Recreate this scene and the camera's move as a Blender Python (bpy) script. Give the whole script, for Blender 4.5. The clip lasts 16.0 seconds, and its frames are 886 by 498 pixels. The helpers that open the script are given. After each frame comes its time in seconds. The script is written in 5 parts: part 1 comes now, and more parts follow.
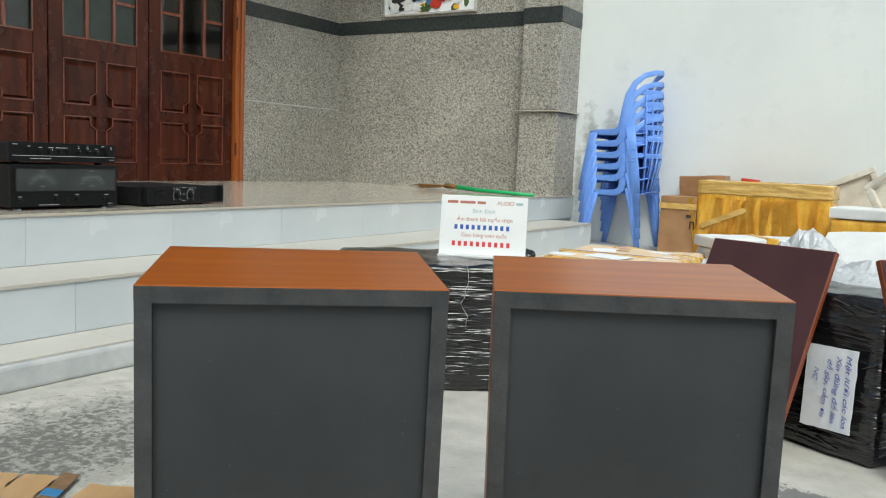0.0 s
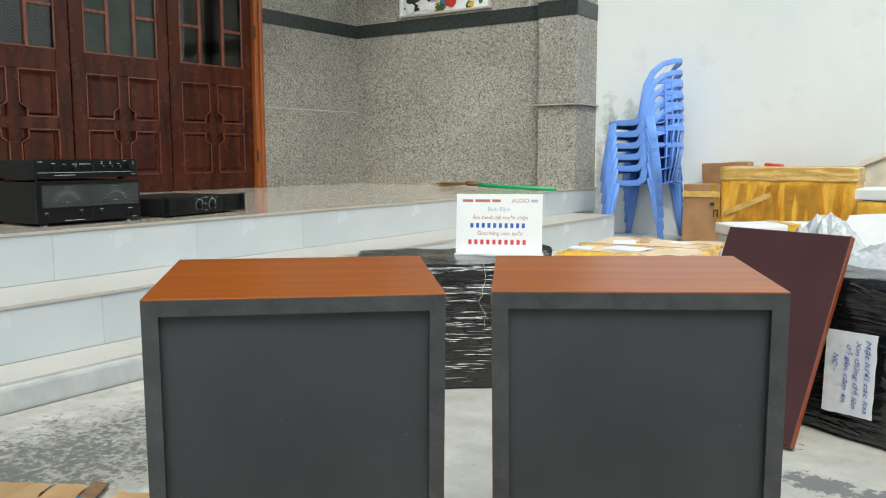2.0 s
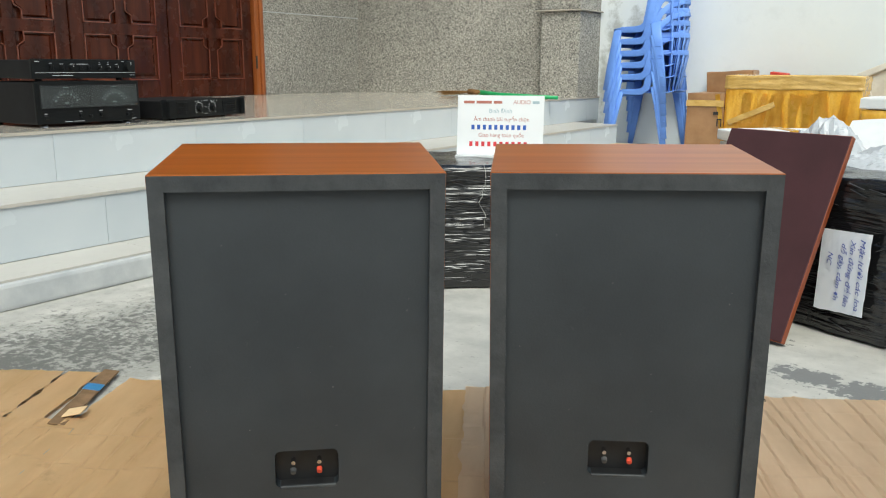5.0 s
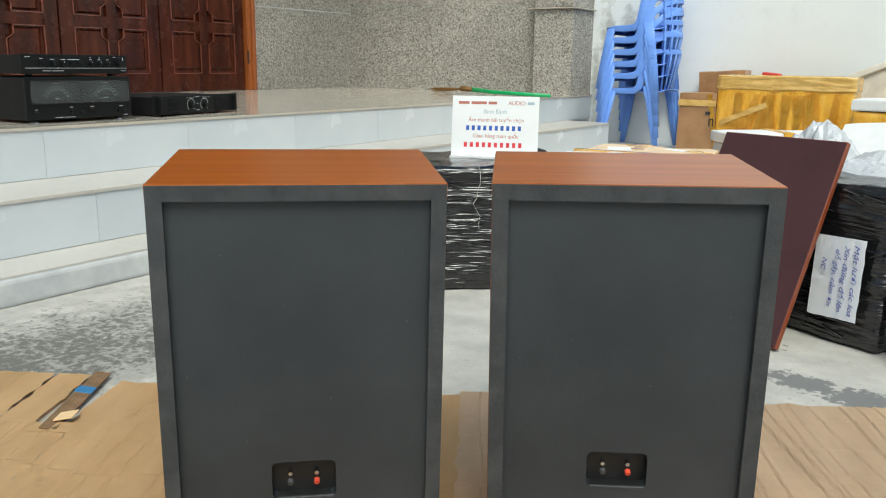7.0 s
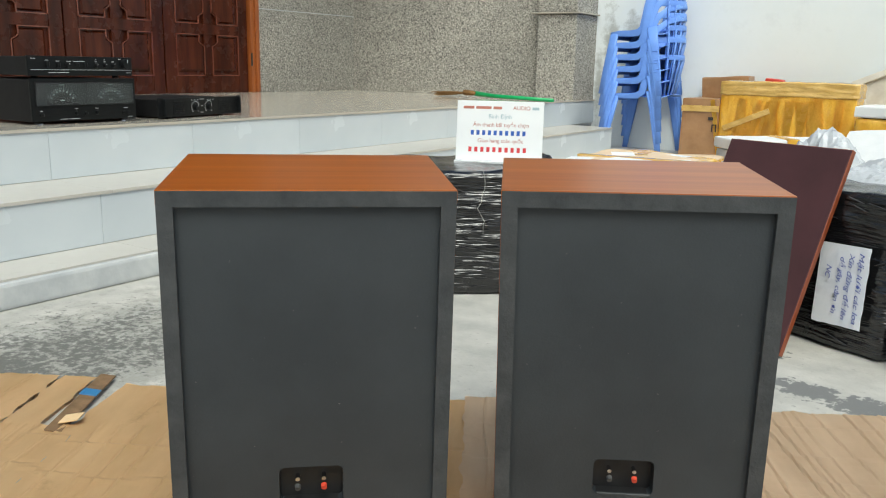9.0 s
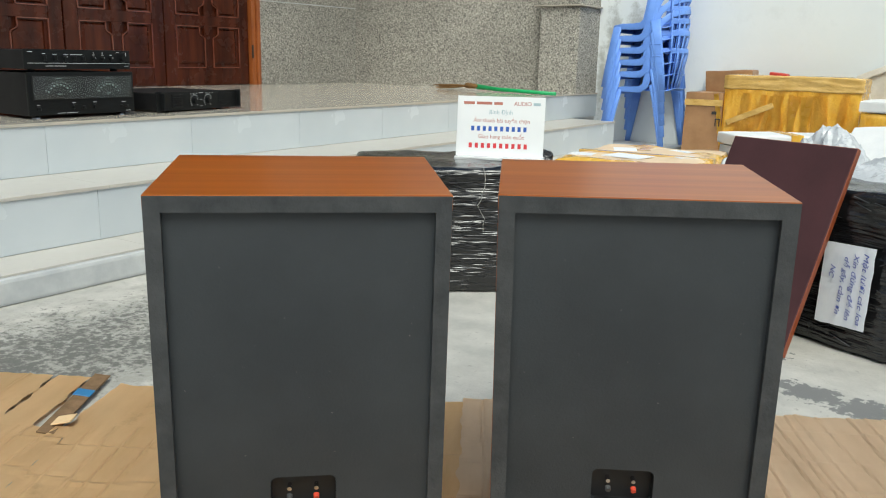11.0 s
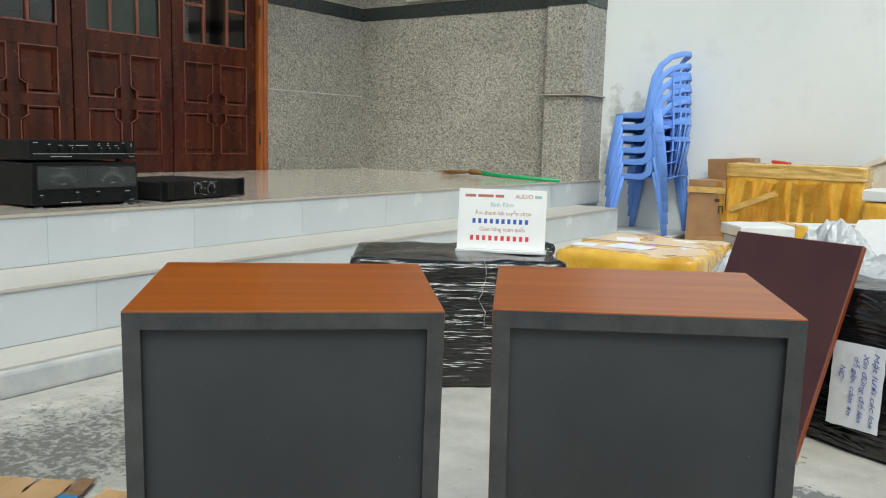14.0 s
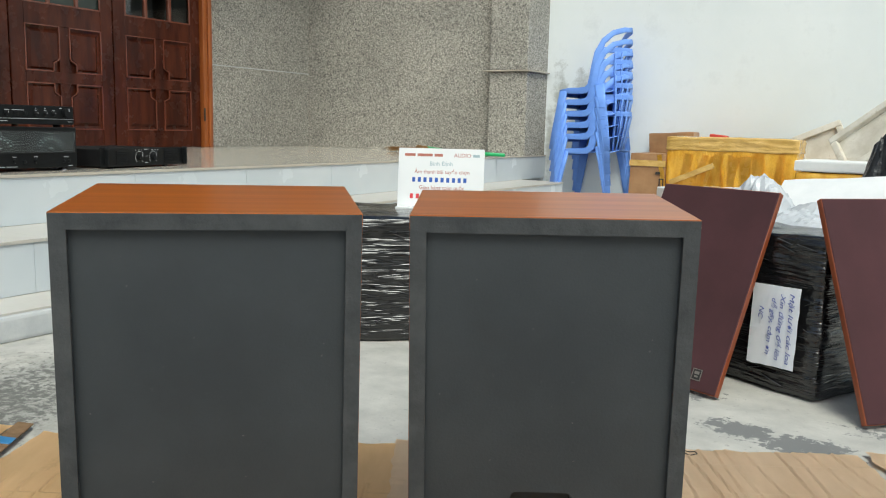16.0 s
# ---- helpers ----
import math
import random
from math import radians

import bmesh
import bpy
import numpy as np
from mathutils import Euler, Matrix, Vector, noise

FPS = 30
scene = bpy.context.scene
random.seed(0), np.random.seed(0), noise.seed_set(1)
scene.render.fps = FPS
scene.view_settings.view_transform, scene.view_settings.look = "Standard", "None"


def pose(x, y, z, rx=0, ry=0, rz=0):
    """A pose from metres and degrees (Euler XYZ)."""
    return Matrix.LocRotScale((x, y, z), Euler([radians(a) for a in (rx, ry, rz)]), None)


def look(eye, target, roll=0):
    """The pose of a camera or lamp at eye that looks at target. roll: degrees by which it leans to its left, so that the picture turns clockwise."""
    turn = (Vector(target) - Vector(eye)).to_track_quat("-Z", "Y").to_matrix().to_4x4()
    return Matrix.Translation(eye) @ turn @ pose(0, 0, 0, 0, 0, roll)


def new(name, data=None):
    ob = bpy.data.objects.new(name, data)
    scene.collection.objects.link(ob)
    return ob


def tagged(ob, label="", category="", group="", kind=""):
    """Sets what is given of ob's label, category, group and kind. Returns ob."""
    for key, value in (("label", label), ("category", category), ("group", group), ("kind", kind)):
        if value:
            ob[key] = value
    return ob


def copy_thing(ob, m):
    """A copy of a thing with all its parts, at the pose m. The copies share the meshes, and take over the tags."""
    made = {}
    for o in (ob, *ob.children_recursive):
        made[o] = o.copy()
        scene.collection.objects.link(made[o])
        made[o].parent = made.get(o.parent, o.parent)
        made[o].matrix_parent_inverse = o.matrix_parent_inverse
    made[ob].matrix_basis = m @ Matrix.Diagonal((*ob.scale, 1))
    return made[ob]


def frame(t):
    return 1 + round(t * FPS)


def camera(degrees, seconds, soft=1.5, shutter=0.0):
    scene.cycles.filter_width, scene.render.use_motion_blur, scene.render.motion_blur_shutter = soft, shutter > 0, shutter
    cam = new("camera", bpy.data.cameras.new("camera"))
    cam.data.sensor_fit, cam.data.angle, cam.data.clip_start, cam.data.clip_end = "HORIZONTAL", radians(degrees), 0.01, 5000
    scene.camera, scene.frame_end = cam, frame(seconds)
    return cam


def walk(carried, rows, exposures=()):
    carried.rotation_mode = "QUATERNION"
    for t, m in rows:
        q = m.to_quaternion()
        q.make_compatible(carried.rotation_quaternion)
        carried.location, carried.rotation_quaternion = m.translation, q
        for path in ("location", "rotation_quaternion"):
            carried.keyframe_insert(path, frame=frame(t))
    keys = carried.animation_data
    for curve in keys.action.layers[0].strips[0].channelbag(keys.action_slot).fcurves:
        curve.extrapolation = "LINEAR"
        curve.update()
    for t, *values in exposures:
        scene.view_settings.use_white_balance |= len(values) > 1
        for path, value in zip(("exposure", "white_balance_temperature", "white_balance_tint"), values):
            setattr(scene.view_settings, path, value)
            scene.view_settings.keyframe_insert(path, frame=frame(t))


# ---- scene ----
cam = camera(56.0, 16.0, soft=1.1)

PATH = [
    (0, (0.814, -0.615, 0.761), (-0.256, 1.06, 0.545), 2.4),
    (0.5, (0.817, -0.615, 0.762), (-0.255, 1.059, 0.546), 2.3),
    (1, (0.844, -0.604, 0.775), (-0.228, 1.07, 0.558), 2.2),
    (1.5, (0.851, -0.612, 0.773), (-0.267, 1.032, 0.555), 0.7),
    (2, (0.862, -0.611, 0.774), (-0.266, 1.026, 0.549), -0.1),
    (2.5, (0.86, -0.61, 0.773), (-0.266, 1.024, 0.521), -0.3),
    (3, (0.854, -0.618, 0.763), (-0.271, 1.01, 0.476), -0.4),
    (3.5, (0.856, -0.633, 0.753), (-0.27, 0.988, 0.431), -0.2),
    (4, (0.868, -0.63, 0.74), (-0.251, 0.983, 0.356), 0.0),
    (4.5, (0.879, -0.632, 0.731), (-0.238, 0.974, 0.311), 0.1),
    (7, (0.858, -0.629, 0.751), (-0.23, 0.991, 0.312), 0.8),
    (7.5, (0.853, -0.631, 0.755), (-0.233, 0.991, 0.32), 0.9),
    (8, (0.852, -0.636, 0.755), (-0.235, 0.986, 0.323), 1.1),
    (8.5, (0.85, -0.637, 0.756), (-0.238, 0.985, 0.324), 1.2),
    (9, (0.849, -0.636, 0.756), (-0.241, 0.984, 0.324), 1.2),
    (11.3, (0.834, -0.59, 0.775), (-0.259, 1.023, 0.322), 1.4),
    (11.5, (0.817, -0.576, 0.81), (-0.277, 1.037, 0.364), 1.5),
    (12, (0.805, -0.569, 0.84), (-0.299, 1.049, 0.441), 1.9),
    (12.5, (0.821, -0.572, 0.819), (-0.293, 1.053, 0.473), 1.8),
    (13, (0.824, -0.559, 0.813), (-0.294, 1.069, 0.491), 1.8),
    (13.5, (0.825, -0.556, 0.81), (-0.297, 1.073, 0.511), 1.6),
    (14, (0.828, -0.561, 0.805), (-0.299, 1.071, 0.542), 1.5),
    (14.5, (0.841, -0.581, 0.773), (-0.286, 1.05, 0.514), 1.5),
    (15, (0.867, -0.598, 0.727), (-0.258, 1.035, 0.466), 1.3),
    (15.5, (0.882, -0.608, 0.704), (-0.233, 1.03, 0.432), 0.9),
    (16, (0.907, -0.593, 0.711), (-0.123, 1.097, 0.421), 1.4),
]
walk(cam, [(t, look(eye, target, roll)) for t, eye, target, roll in PATH],
     exposures=[(0, 0.03, 6320, -2), (1.5, 0.11, 6320, -2), (4, 0.18, 6320, -2), (9, 0.15, 6320, -2), (11.5, 0.06, 6320, -2), (12.5, -0.06, 6320, -2), (14, -0.03, 6320, -2), (15, 0.03, 6320, -2), (16, 0.12, 6320, -2)])

# ---- world, sun, exposure ----
world = bpy.data.worlds.new("sky")
scene.world = world
world.use_nodes = True
wn, wl = world.node_tree.nodes, world.node_tree.links
sky = wn.new("ShaderNodeTexSky")
sky.sky_type = "NISHITA"
sky.sun_disc = False
sky.sun_elevation = radians(53)
sky.sun_rotation = radians(141)
sky.air_density, sky.dust_density, sky.ozone_density = 1.0, 4.0, 1.0
bg = wn["Background"]
bg.inputs["Strength"].default_value = 0.13
wl.new(sky.outputs["Color"], bg.inputs["Color"])

sun_data = bpy.data.lights.new("sun", "SUN")
sun_data.energy, sun_data.angle, sun_data.color = 1.75, radians(30), (1.0, 0.985, 0.96)
sun = new("sun", sun_data)
sun.matrix_world = look((3.5, -4.3, 7.4), (0, 0, 0))
scene.view_settings.exposure = 0.0

# ---- materials ----
MATS = {}


def mat(name, dark, light, rough=0.6, scale=8.0, detail=6.0, stretch=(1, 1, 1), bump=0.0, bump_scale=60.0,
        bump_stretch=None, metal=0.0, vary=0.0, coat=0.0, contrast=(0.35, 0.65), spots=None, rough_var=0.0,
        bump_dist=0.002, spec=0.5, bump_detail=5.0):
    """Two-tone noise colour, fine relief and a roughness that wanders. spots: (colour, scale, lower, upper)."""
    m = bpy.data.materials.new(name)
    m.use_nodes = True
    n, l = m.node_tree.nodes, m.node_tree.links
    b = n["Principled BSDF"]
    co = n.new("ShaderNodeTexCoord")

    def mapped(s):
        mp = n.new("ShaderNodeMapping")
        mp.inputs["Scale"].default_value = s
        l.new(co.outputs["Object"], mp.inputs["Vector"])
        return mp.outputs["Vector"]

    def noise_of(v, sc, de, ro=0.6):
        t = n.new("ShaderNodeTexNoise")
        t.inputs["Scale"].default_value, t.inputs["Detail"].default_value, t.inputs["Roughness"].default_value = sc, de, ro
        l.new(v, t.inputs["Vector"])
        return t.outputs["Fac"]

    def ramp(f, a, ca, c, cb):
        r = n.new("ShaderNodeValToRGB")
        r.color_ramp.elements[0].position, r.color_ramp.elements[0].color = a, (*ca, 1)
        r.color_ramp.elements[1].position, r.color_ramp.elements[1].color = c, (*cb, 1)
        l.new(f, r.inputs["Fac"])
        return r.outputs["Color"]

    base = ramp(noise_of(mapped(stretch), scale, detail), contrast[0], dark, contrast[1], light)
    if spots:
        colour, sc, lo, hi = spots
        f = ramp(noise_of(mapped((1, 1, 1)), sc, 8, 0.7), lo, (0, 0, 0), hi, (1, 1, 1))
        mix = n.new("ShaderNodeMix")
        mix.data_type = "RGBA"
        l.new(f, mix.inputs["Factor"])
        l.new(base, mix.inputs["A"])
        mix.inputs["B"].default_value = (*colour, 1)
        base = mix.outputs["Result"]
    if vary:
        info = n.new("ShaderNodeObjectInfo")
        mr = n.new("ShaderNodeMapRange")
        mr.inputs["To Min"].default_value, mr.inputs["To Max"].default_value = 1 - vary, 1 + vary
        l.new(info.outputs["Random"], mr.inputs["Value"])
        hs = n.new("ShaderNodeHueSaturation")
        l.new(mr.outputs["Result"], hs.inputs["Value"])
        l.new(base, hs.inputs["Color"])
        base = hs.outputs["Color"]
    l.new(base, b.inputs["Base Color"])
    b.inputs["Roughness"].default_value, b.inputs["Metallic"].default_value = rough, metal
    b.inputs["Coat Weight"].default_value = coat
    b.inputs["Coat Roughness"].default_value = 0.12
    b.inputs["Specular IOR Level"].default_value = spec
    if rough_var:
        mr = n.new("ShaderNodeMapRange")
        mr.inputs["From Min"].default_value, mr.inputs["From Max"].default_value = 0.3, 0.7
        mr.inputs["To Min"].default_value, mr.inputs["To Max"].default_value = max(0.03, rough - rough_var), min(1, rough + rough_var)
        l.new(noise_of(mapped((1, 1, 1)), scale * 1.7, 5), mr.inputs["Value"])
        l.new(mr.outputs["Result"], b.inputs["Roughness"])
    if bump:
        bp = n.new("ShaderNodeBump")
        bp.inputs["Strength"].default_value, bp.inputs["Distance"].default_value = bump, bump_dist
        l.new(noise_of(mapped(bump_stretch or stretch), bump_scale, bump_detail), bp.inputs["Height"])
        l.new(bp.outputs["Normal"], b.inputs["Normal"])
    MATS[name] = m
    return m


def pebble_mat(name, tones, grain, rough=0.75, bump=0.5):
    """Washed stone: small chips in several tones, set in a pale binder."""
    m = bpy.data.materials.new(name)
    m.use_nodes = True
    n, l = m.node_tree.nodes, m.node_tree.links
    b = n["Principled BSDF"]
    co = n.new("ShaderNodeTexCoord")
    v = n.new("ShaderNodeTexVoronoi")
    v.inputs["Scale"].default_value = grain
    l.new(co.outputs["Object"], v.inputs["Vector"])
    sep = n.new("ShaderNodeSeparateColor")
    l.new(v.outputs["Color"], sep.inputs["Color"])
    r = n.new("ShaderNodeValToRGB")
    r.color_ramp.interpolation = "CONSTANT"
    while len(r.color_ramp.elements) < len(tones):
        r.color_ramp.elements.new(0.5)
    for i, (p, c) in enumerate(tones):
        r.color_ramp.elements[i].position, r.color_ramp.elements[i].color = p, (*c, 1)
    l.new(sep.outputs["Red"], r.inputs["Fac"])
    t = n.new("ShaderNodeTexNoise")
    t.inputs["Scale"].default_value, t.inputs["Detail"].default_value = 1.6, 4
    l.new(co.outputs["Object"], t.inputs["Vector"])
    mr = n.new("ShaderNodeMapRange")
    mr.inputs["From Min"].default_value, mr.inputs["From Max"].default_value = 0.3, 0.7
    mr.inputs["To Min"].default_value, mr.inputs["To Max"].default_value = 0.86, 1.12
    l.new(t.outputs["Fac"], mr.inputs["Value"])
    hs = n.new("ShaderNodeHueSaturation")
    l.new(r.outputs["Color"], hs.inputs["Color"])
    l.new(mr.outputs["Result"], hs.inputs["Value"])
    l.new(hs.outputs["Color"], b.inputs["Base Color"])
    b.inputs["Roughness"].default_value = rough
    bp = n.new("ShaderNodeBump")
    bp.inputs["Strength"].default_value, bp.inputs["Distance"].default_value = bump, 0.004
    bp.invert = True
    l.new(v.outputs["Distance"], bp.inputs["Height"])
    l.new(bp.outputs["Normal"], b.inputs["Normal"])
    MATS[name] = m
    return m


def stained(m, blobs, colour, grit, edge=(0.46, 0.56), strength=1.0):
    """Lay gritty stains on a material. blobs: (centre, reach, peak) in the object's own metres; grit: noise scale."""
    n, l = m.node_tree.nodes, m.node_tree.links
    b = n["Principled BSDF"]
    src = b.inputs["Base Color"].links[0].from_socket
    co = n.new("ShaderNodeTexCoord")
    total = None
    for centre, reach, peak in blobs:
        mp = n.new("ShaderNodeVectorMath")
        mp.operation = "SUBTRACT"
        l.new(co.outputs["Object"], mp.inputs[0])
        mp.inputs[1].default_value = centre
        dv = n.new("ShaderNodeVectorMath")
        dv.operation = "DIVIDE"
        l.new(mp.outputs[0], dv.inputs[0])
        dv.inputs[1].default_value = reach
        ln = n.new("ShaderNodeVectorMath")
        ln.operation = "LENGTH"
        l.new(dv.outputs[0], ln.inputs[0])
        mr = n.new("ShaderNodeMapRange")
        mr.inputs["From Min"].default_value, mr.inputs["From Max"].default_value = 0.2, 1.3
        mr.inputs["To Min"].default_value, mr.inputs["To Max"].default_value = peak, 0.0
        l.new(ln.outputs["Value"], mr.inputs["Value"])
        if total is None:
            total = mr.outputs["Result"]
        else:
            mx = n.new("ShaderNodeMath")
            mx.operation = "MAXIMUM"
            l.new(total, mx.inputs[0])
            l.new(mr.outputs["Result"], mx.inputs[1])
            total = mx.outputs[0]
    acc = total
    for sc, amount in ((grit * 0.22, 0.8), (grit, 1.5)):
        t = n.new("ShaderNodeTexNoise")
        t.inputs["Scale"].default_value, t.inputs["Detail"].default_value, t.inputs["Roughness"].default_value = sc, 8, 0.72
        l.new(co.outputs["Object"], t.inputs["Vector"])
        c = n.new("ShaderNodeMath")
        c.operation = "SUBTRACT"
        l.new(t.outputs["Fac"], c.inputs[0])
        c.inputs[1].default_value = 0.5
        a = n.new("ShaderNodeMath")
        a.operation = "MULTIPLY_ADD"
        l.new(c.outputs[0], a.inputs[0])
        a.inputs[1].default_value = amount
        l.new(acc, a.inputs[2])
        acc = a.outputs[0]
    r = n.new("ShaderNodeMapRange")
    r.inputs["From Min"].default_value, r.inputs["From Max"].default_value = edge[0] - 0.08, edge[1] - 0.08
    r.inputs["To Max"].default_value = strength
    l.new(acc, r.inputs["Value"])
    mix = n.new("ShaderNodeMix")
    mix.data_type = "RGBA"
    l.new(r.outputs["Result"], mix.inputs["Factor"])
    l.new(src, mix.inputs["A"])
    mix.inputs["B"].default_value = (*colour, 1)
    l.new(mix.outputs["Result"], b.inputs["Base Color"])
    return m


concrete = mat("worn_concrete", (0.42, 0.41, 0.375), (0.58, 0.56, 0.51), 0.88, 6, 9, bump=0.6, bump_scale=70, bump_dist=0.004,
               spots=((0.33, 0.32, 0.29), 38, 0.60, 0.70))
stained(concrete, [((-1.10, 0.46, 0), (0.52, 1.0, 9), 0.55)], (0.31, 0.30, 0.265), 14, (0.28, 0.62), 0.75)
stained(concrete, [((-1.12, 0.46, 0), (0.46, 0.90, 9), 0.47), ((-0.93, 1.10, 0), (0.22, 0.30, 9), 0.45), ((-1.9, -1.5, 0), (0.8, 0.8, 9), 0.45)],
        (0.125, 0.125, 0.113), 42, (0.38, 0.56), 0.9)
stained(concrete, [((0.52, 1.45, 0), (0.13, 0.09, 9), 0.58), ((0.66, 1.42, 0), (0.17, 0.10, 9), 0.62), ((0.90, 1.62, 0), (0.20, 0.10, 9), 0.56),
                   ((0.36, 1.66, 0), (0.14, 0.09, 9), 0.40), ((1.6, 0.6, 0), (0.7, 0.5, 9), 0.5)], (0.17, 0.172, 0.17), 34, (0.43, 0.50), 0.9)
plinth_mat = mat("cement_render", (0.42, 0.44, 0.45), (0.60, 0.61, 0.60), 0.85, 5, 8, bump=0.5, bump_scale=60,
                 spots=((0.36, 0.33, 0.27), 4.0, 0.60, 0.75))
riser_mat = mat("white_wall_tile", (0.58, 0.63, 0.66), (0.65, 0.69, 0.71), 0.22, 1.5, 3, vary=0.04, rough_var=0.08)
tread_mat = mat("cream_floor_tile", (0.53, 0.50, 0.445), (0.58, 0.55, 0.495), 0.3, 3.0, 6, vary=0.02, rough_var=0.02,
                spots=((0.49, 0.455, 0.40), 20, 0.55, 0.75))
porch_mat = mat("polished_floor_tile", (0.50, 0.455, 0.385), (0.55, 0.505, 0.435), 0.13, 2.5, 7, rough_var=0.02, vary=0.02,
                spots=((0.46, 0.415, 0.345), 22, 0.55, 0.75))
grout = mat("tile_grout", (0.52, 0.52, 0.50), (0.6, 0.60, 0.58), 0.9, 30)
stone = pebble_mat("washed_stone", [(0.0, (0.125, 0.12, 0.108)), (0.13, (0.238, 0.225, 0.198)), (0.36, (0.356, 0.335, 0.294)),
                                    (0.74, (0.464, 0.44, 0.39)), (0.93, (0.585, 0.56, 0.495))], 125)
band_mat = mat("dark_granite_band", (0.028, 0.034, 0.034), (0.05, 0.058, 0.056), 0.2, 40, 6, rough_var=0.06)
white_wall = mat("white_limewash", (0.75, 0.785, 0.785), (0.81, 0.835, 0.83), 0.9, 1.2, 6, bump=0.25, bump_scale=30,
                 spots=((0.66, 0.69, 0.69), 2.4, 0.54, 0.80))
stained(white_wall, [((-2.10, 6.25, 1.0), (0.10, 9, 0.45), 0.6), ((-1.90, 6.25, 1.08), (0.14, 9, 0.20), 0.6), ((-2.19, 6.25, 0.6), (0.06, 9, 0.5), 0.6)],
        (0.40, 0.41, 0.38), 14, (0.36, 0.75), 0.8)
ledge_mat = mat("aged_ledge", (0.34, 0.31, 0.26), (0.46, 0.42, 0.36), 0.8, 8, bump=0.3, bump_scale=50)
ceil_mat = mat("ceiling_paint", (0.66, 0.66, 0.64), (0.74, 0.74, 0.72), 0.9, 3)
door_wood = mat("dark_red_varnished_wood", (0.038, 0.0085, 0.0042), (0.092, 0.021, 0.0088), 0.25, 3, 5, (4, 4, 0.6), bump=0.12,
                bump_scale=40, coat=0.05, rough_var=0.08, spec=0.25)
# red of the glazing bars; on panel beads its lighter tone paints the highlight
bead_wood = mat("red_moulding_highlight_wood", (0.15, 0.043, 0.025), (0.24, 0.072, 0.043), 0.12, 9, 5, (4, 4, 0.6), coat=0.3)
jamb_wood = mat("orange_varnished_wood", (0.28, 0.075, 0.018), (0.42, 0.125, 0.03), 0.3, 6, 6, (7, 7, 0.5), coat=0.3)
brass_dark = mat("dark_hinge_metal", (0.05, 0.045, 0.04), (0.1, 0.09, 0.08), 0.35, 30, metal=0.8)
veneer = mat("walnut_veneer", (0.28, 0.062, 0.005), (0.43, 0.117, 0.010), 0.30, 3.2, 5, (0.3, 9, 9), spec=0.42, contrast=(0.28, 0.70))
back_paint = mat("charcoal_back_paint", (0.020, 0.0245, 0.029), (0.036, 0.042, 0.047), 0.5, 3.4, 9, bump=0.45,
                 bump_scale=260, rough_var=0.08, spots=((0.16, 0.155, 0.145), 105, 0.685, 0.71), bump_dist=0.0010, spec=0.6)
frame_paint = mat("charcoal_frame_paint", (0.028, 0.031, 0.034), (0.056, 0.059, 0.061), 0.6, 22, 7, bump=0.8, bump_scale=170,
                  bump_dist=0.0014, rough_var=0.1, spots=((0.085, 0.06, 0.04), 34, 0.66, 0.74))
cup_plastic = mat("black_moulded_plastic", (0.008, 0.008, 0.009), (0.015, 0.015, 0.016), 0.4, 30)
chrome = mat("worn_chrome", (0.45, 0.45, 0.45), (0.65, 0.65, 0.65), 0.25, 40, metal=1.0)
red_plastic = mat("red_plastic", (0.55, 0.05, 0.03), (0.68, 0.08, 0.04), 0.4, 40)
grey_plastic = mat("dark_grey_plastic", (0.05, 0.05, 0.05), (0.09, 0.09, 0.09), 0.45, 40)
grille_cloth = mat("maroon_grille_cloth", (0.046, 0.014, 0.017), (0.062, 0.020, 0.024), 0.85, 6, 5, bump=0.4, bump_scale=900,
                   bump_dist=0.0006)
grille_edge = mat("orange_brown_edge_wood", (0.19, 0.040, 0.011), (0.28, 0.064, 0.017), 0.4, 8, 6, (8, 8, 0.6))
badge_dark = mat("dark_badge", (0.02, 0.018, 0.017), (0.03, 0.028, 0.026), 0.4, 40)
badge_light = mat("silver_badge_print", (0.22, 0.20, 0.18), (0.30, 0.28, 0.25), 0.35, 40, metal=0.5)
black_film = mat("black_stretch_film", (0.004, 0.004, 0.0045), (0.010, 0.010, 0.011), 0.22, 9, 6, (1, 1, 4), bump=1.0,
                 bump_scale=15, bump_stretch=(0.4, 0.4, 4), bump_dist=0.014, rough_var=0.08, coat=0.15, spec=0.8, bump_detail=2.0)
amber_tape = mat("amber_packing_tape", (0.68, 0.34, 0.03), (0.88, 0.52, 0.075), 0.17, 9, 4, (1.6, 1.6, 0.7), bump=0.75, bump_scale=15, bump_detail=3.0,
                 bump_stretch=(1.9, 1.9, 0.8), bump_dist=0.014, rough_var=0.12, coat=0.3)
tan_tape = mat("tan_packing_tape", (0.54, 0.33, 0.08), (0.70, 0.46, 0.15), 0.2, 8, 4, (1, 1, 2), bump=0.7, bump_scale=17, bump_detail=3.0,
               bump_dist=0.010, coat=0.3)
yellow_tape = mat("yellow_packing_tape", (0.64, 0.33, 0.03), (0.82, 0.50, 0.07), 0.25, 9, 6, bump=0.7, bump_scale=12, bump_detail=1.5,
                  bump_dist=0.010, rough_var=0.1, coat=0.3)
card = mat("cardboard", (0.68, 0.465, 0.24), (0.77, 0.55, 0.305), 0.85, 4, 8, (3, 0.8, 1), bump=0.12, bump_scale=40,
           bump_stretch=(4, 0.6, 1), spots=((0.50, 0.33, 0.17), 7, 0.60, 0.78))
card_pale = mat("pale_cardboard", (0.68, 0.515, 0.345), (0.77, 0.60, 0.42), 0.85, 5, 8, (3, 0.8, 1), bump=0.12, bump_scale=40,
                bump_stretch=(4, 0.6, 1))
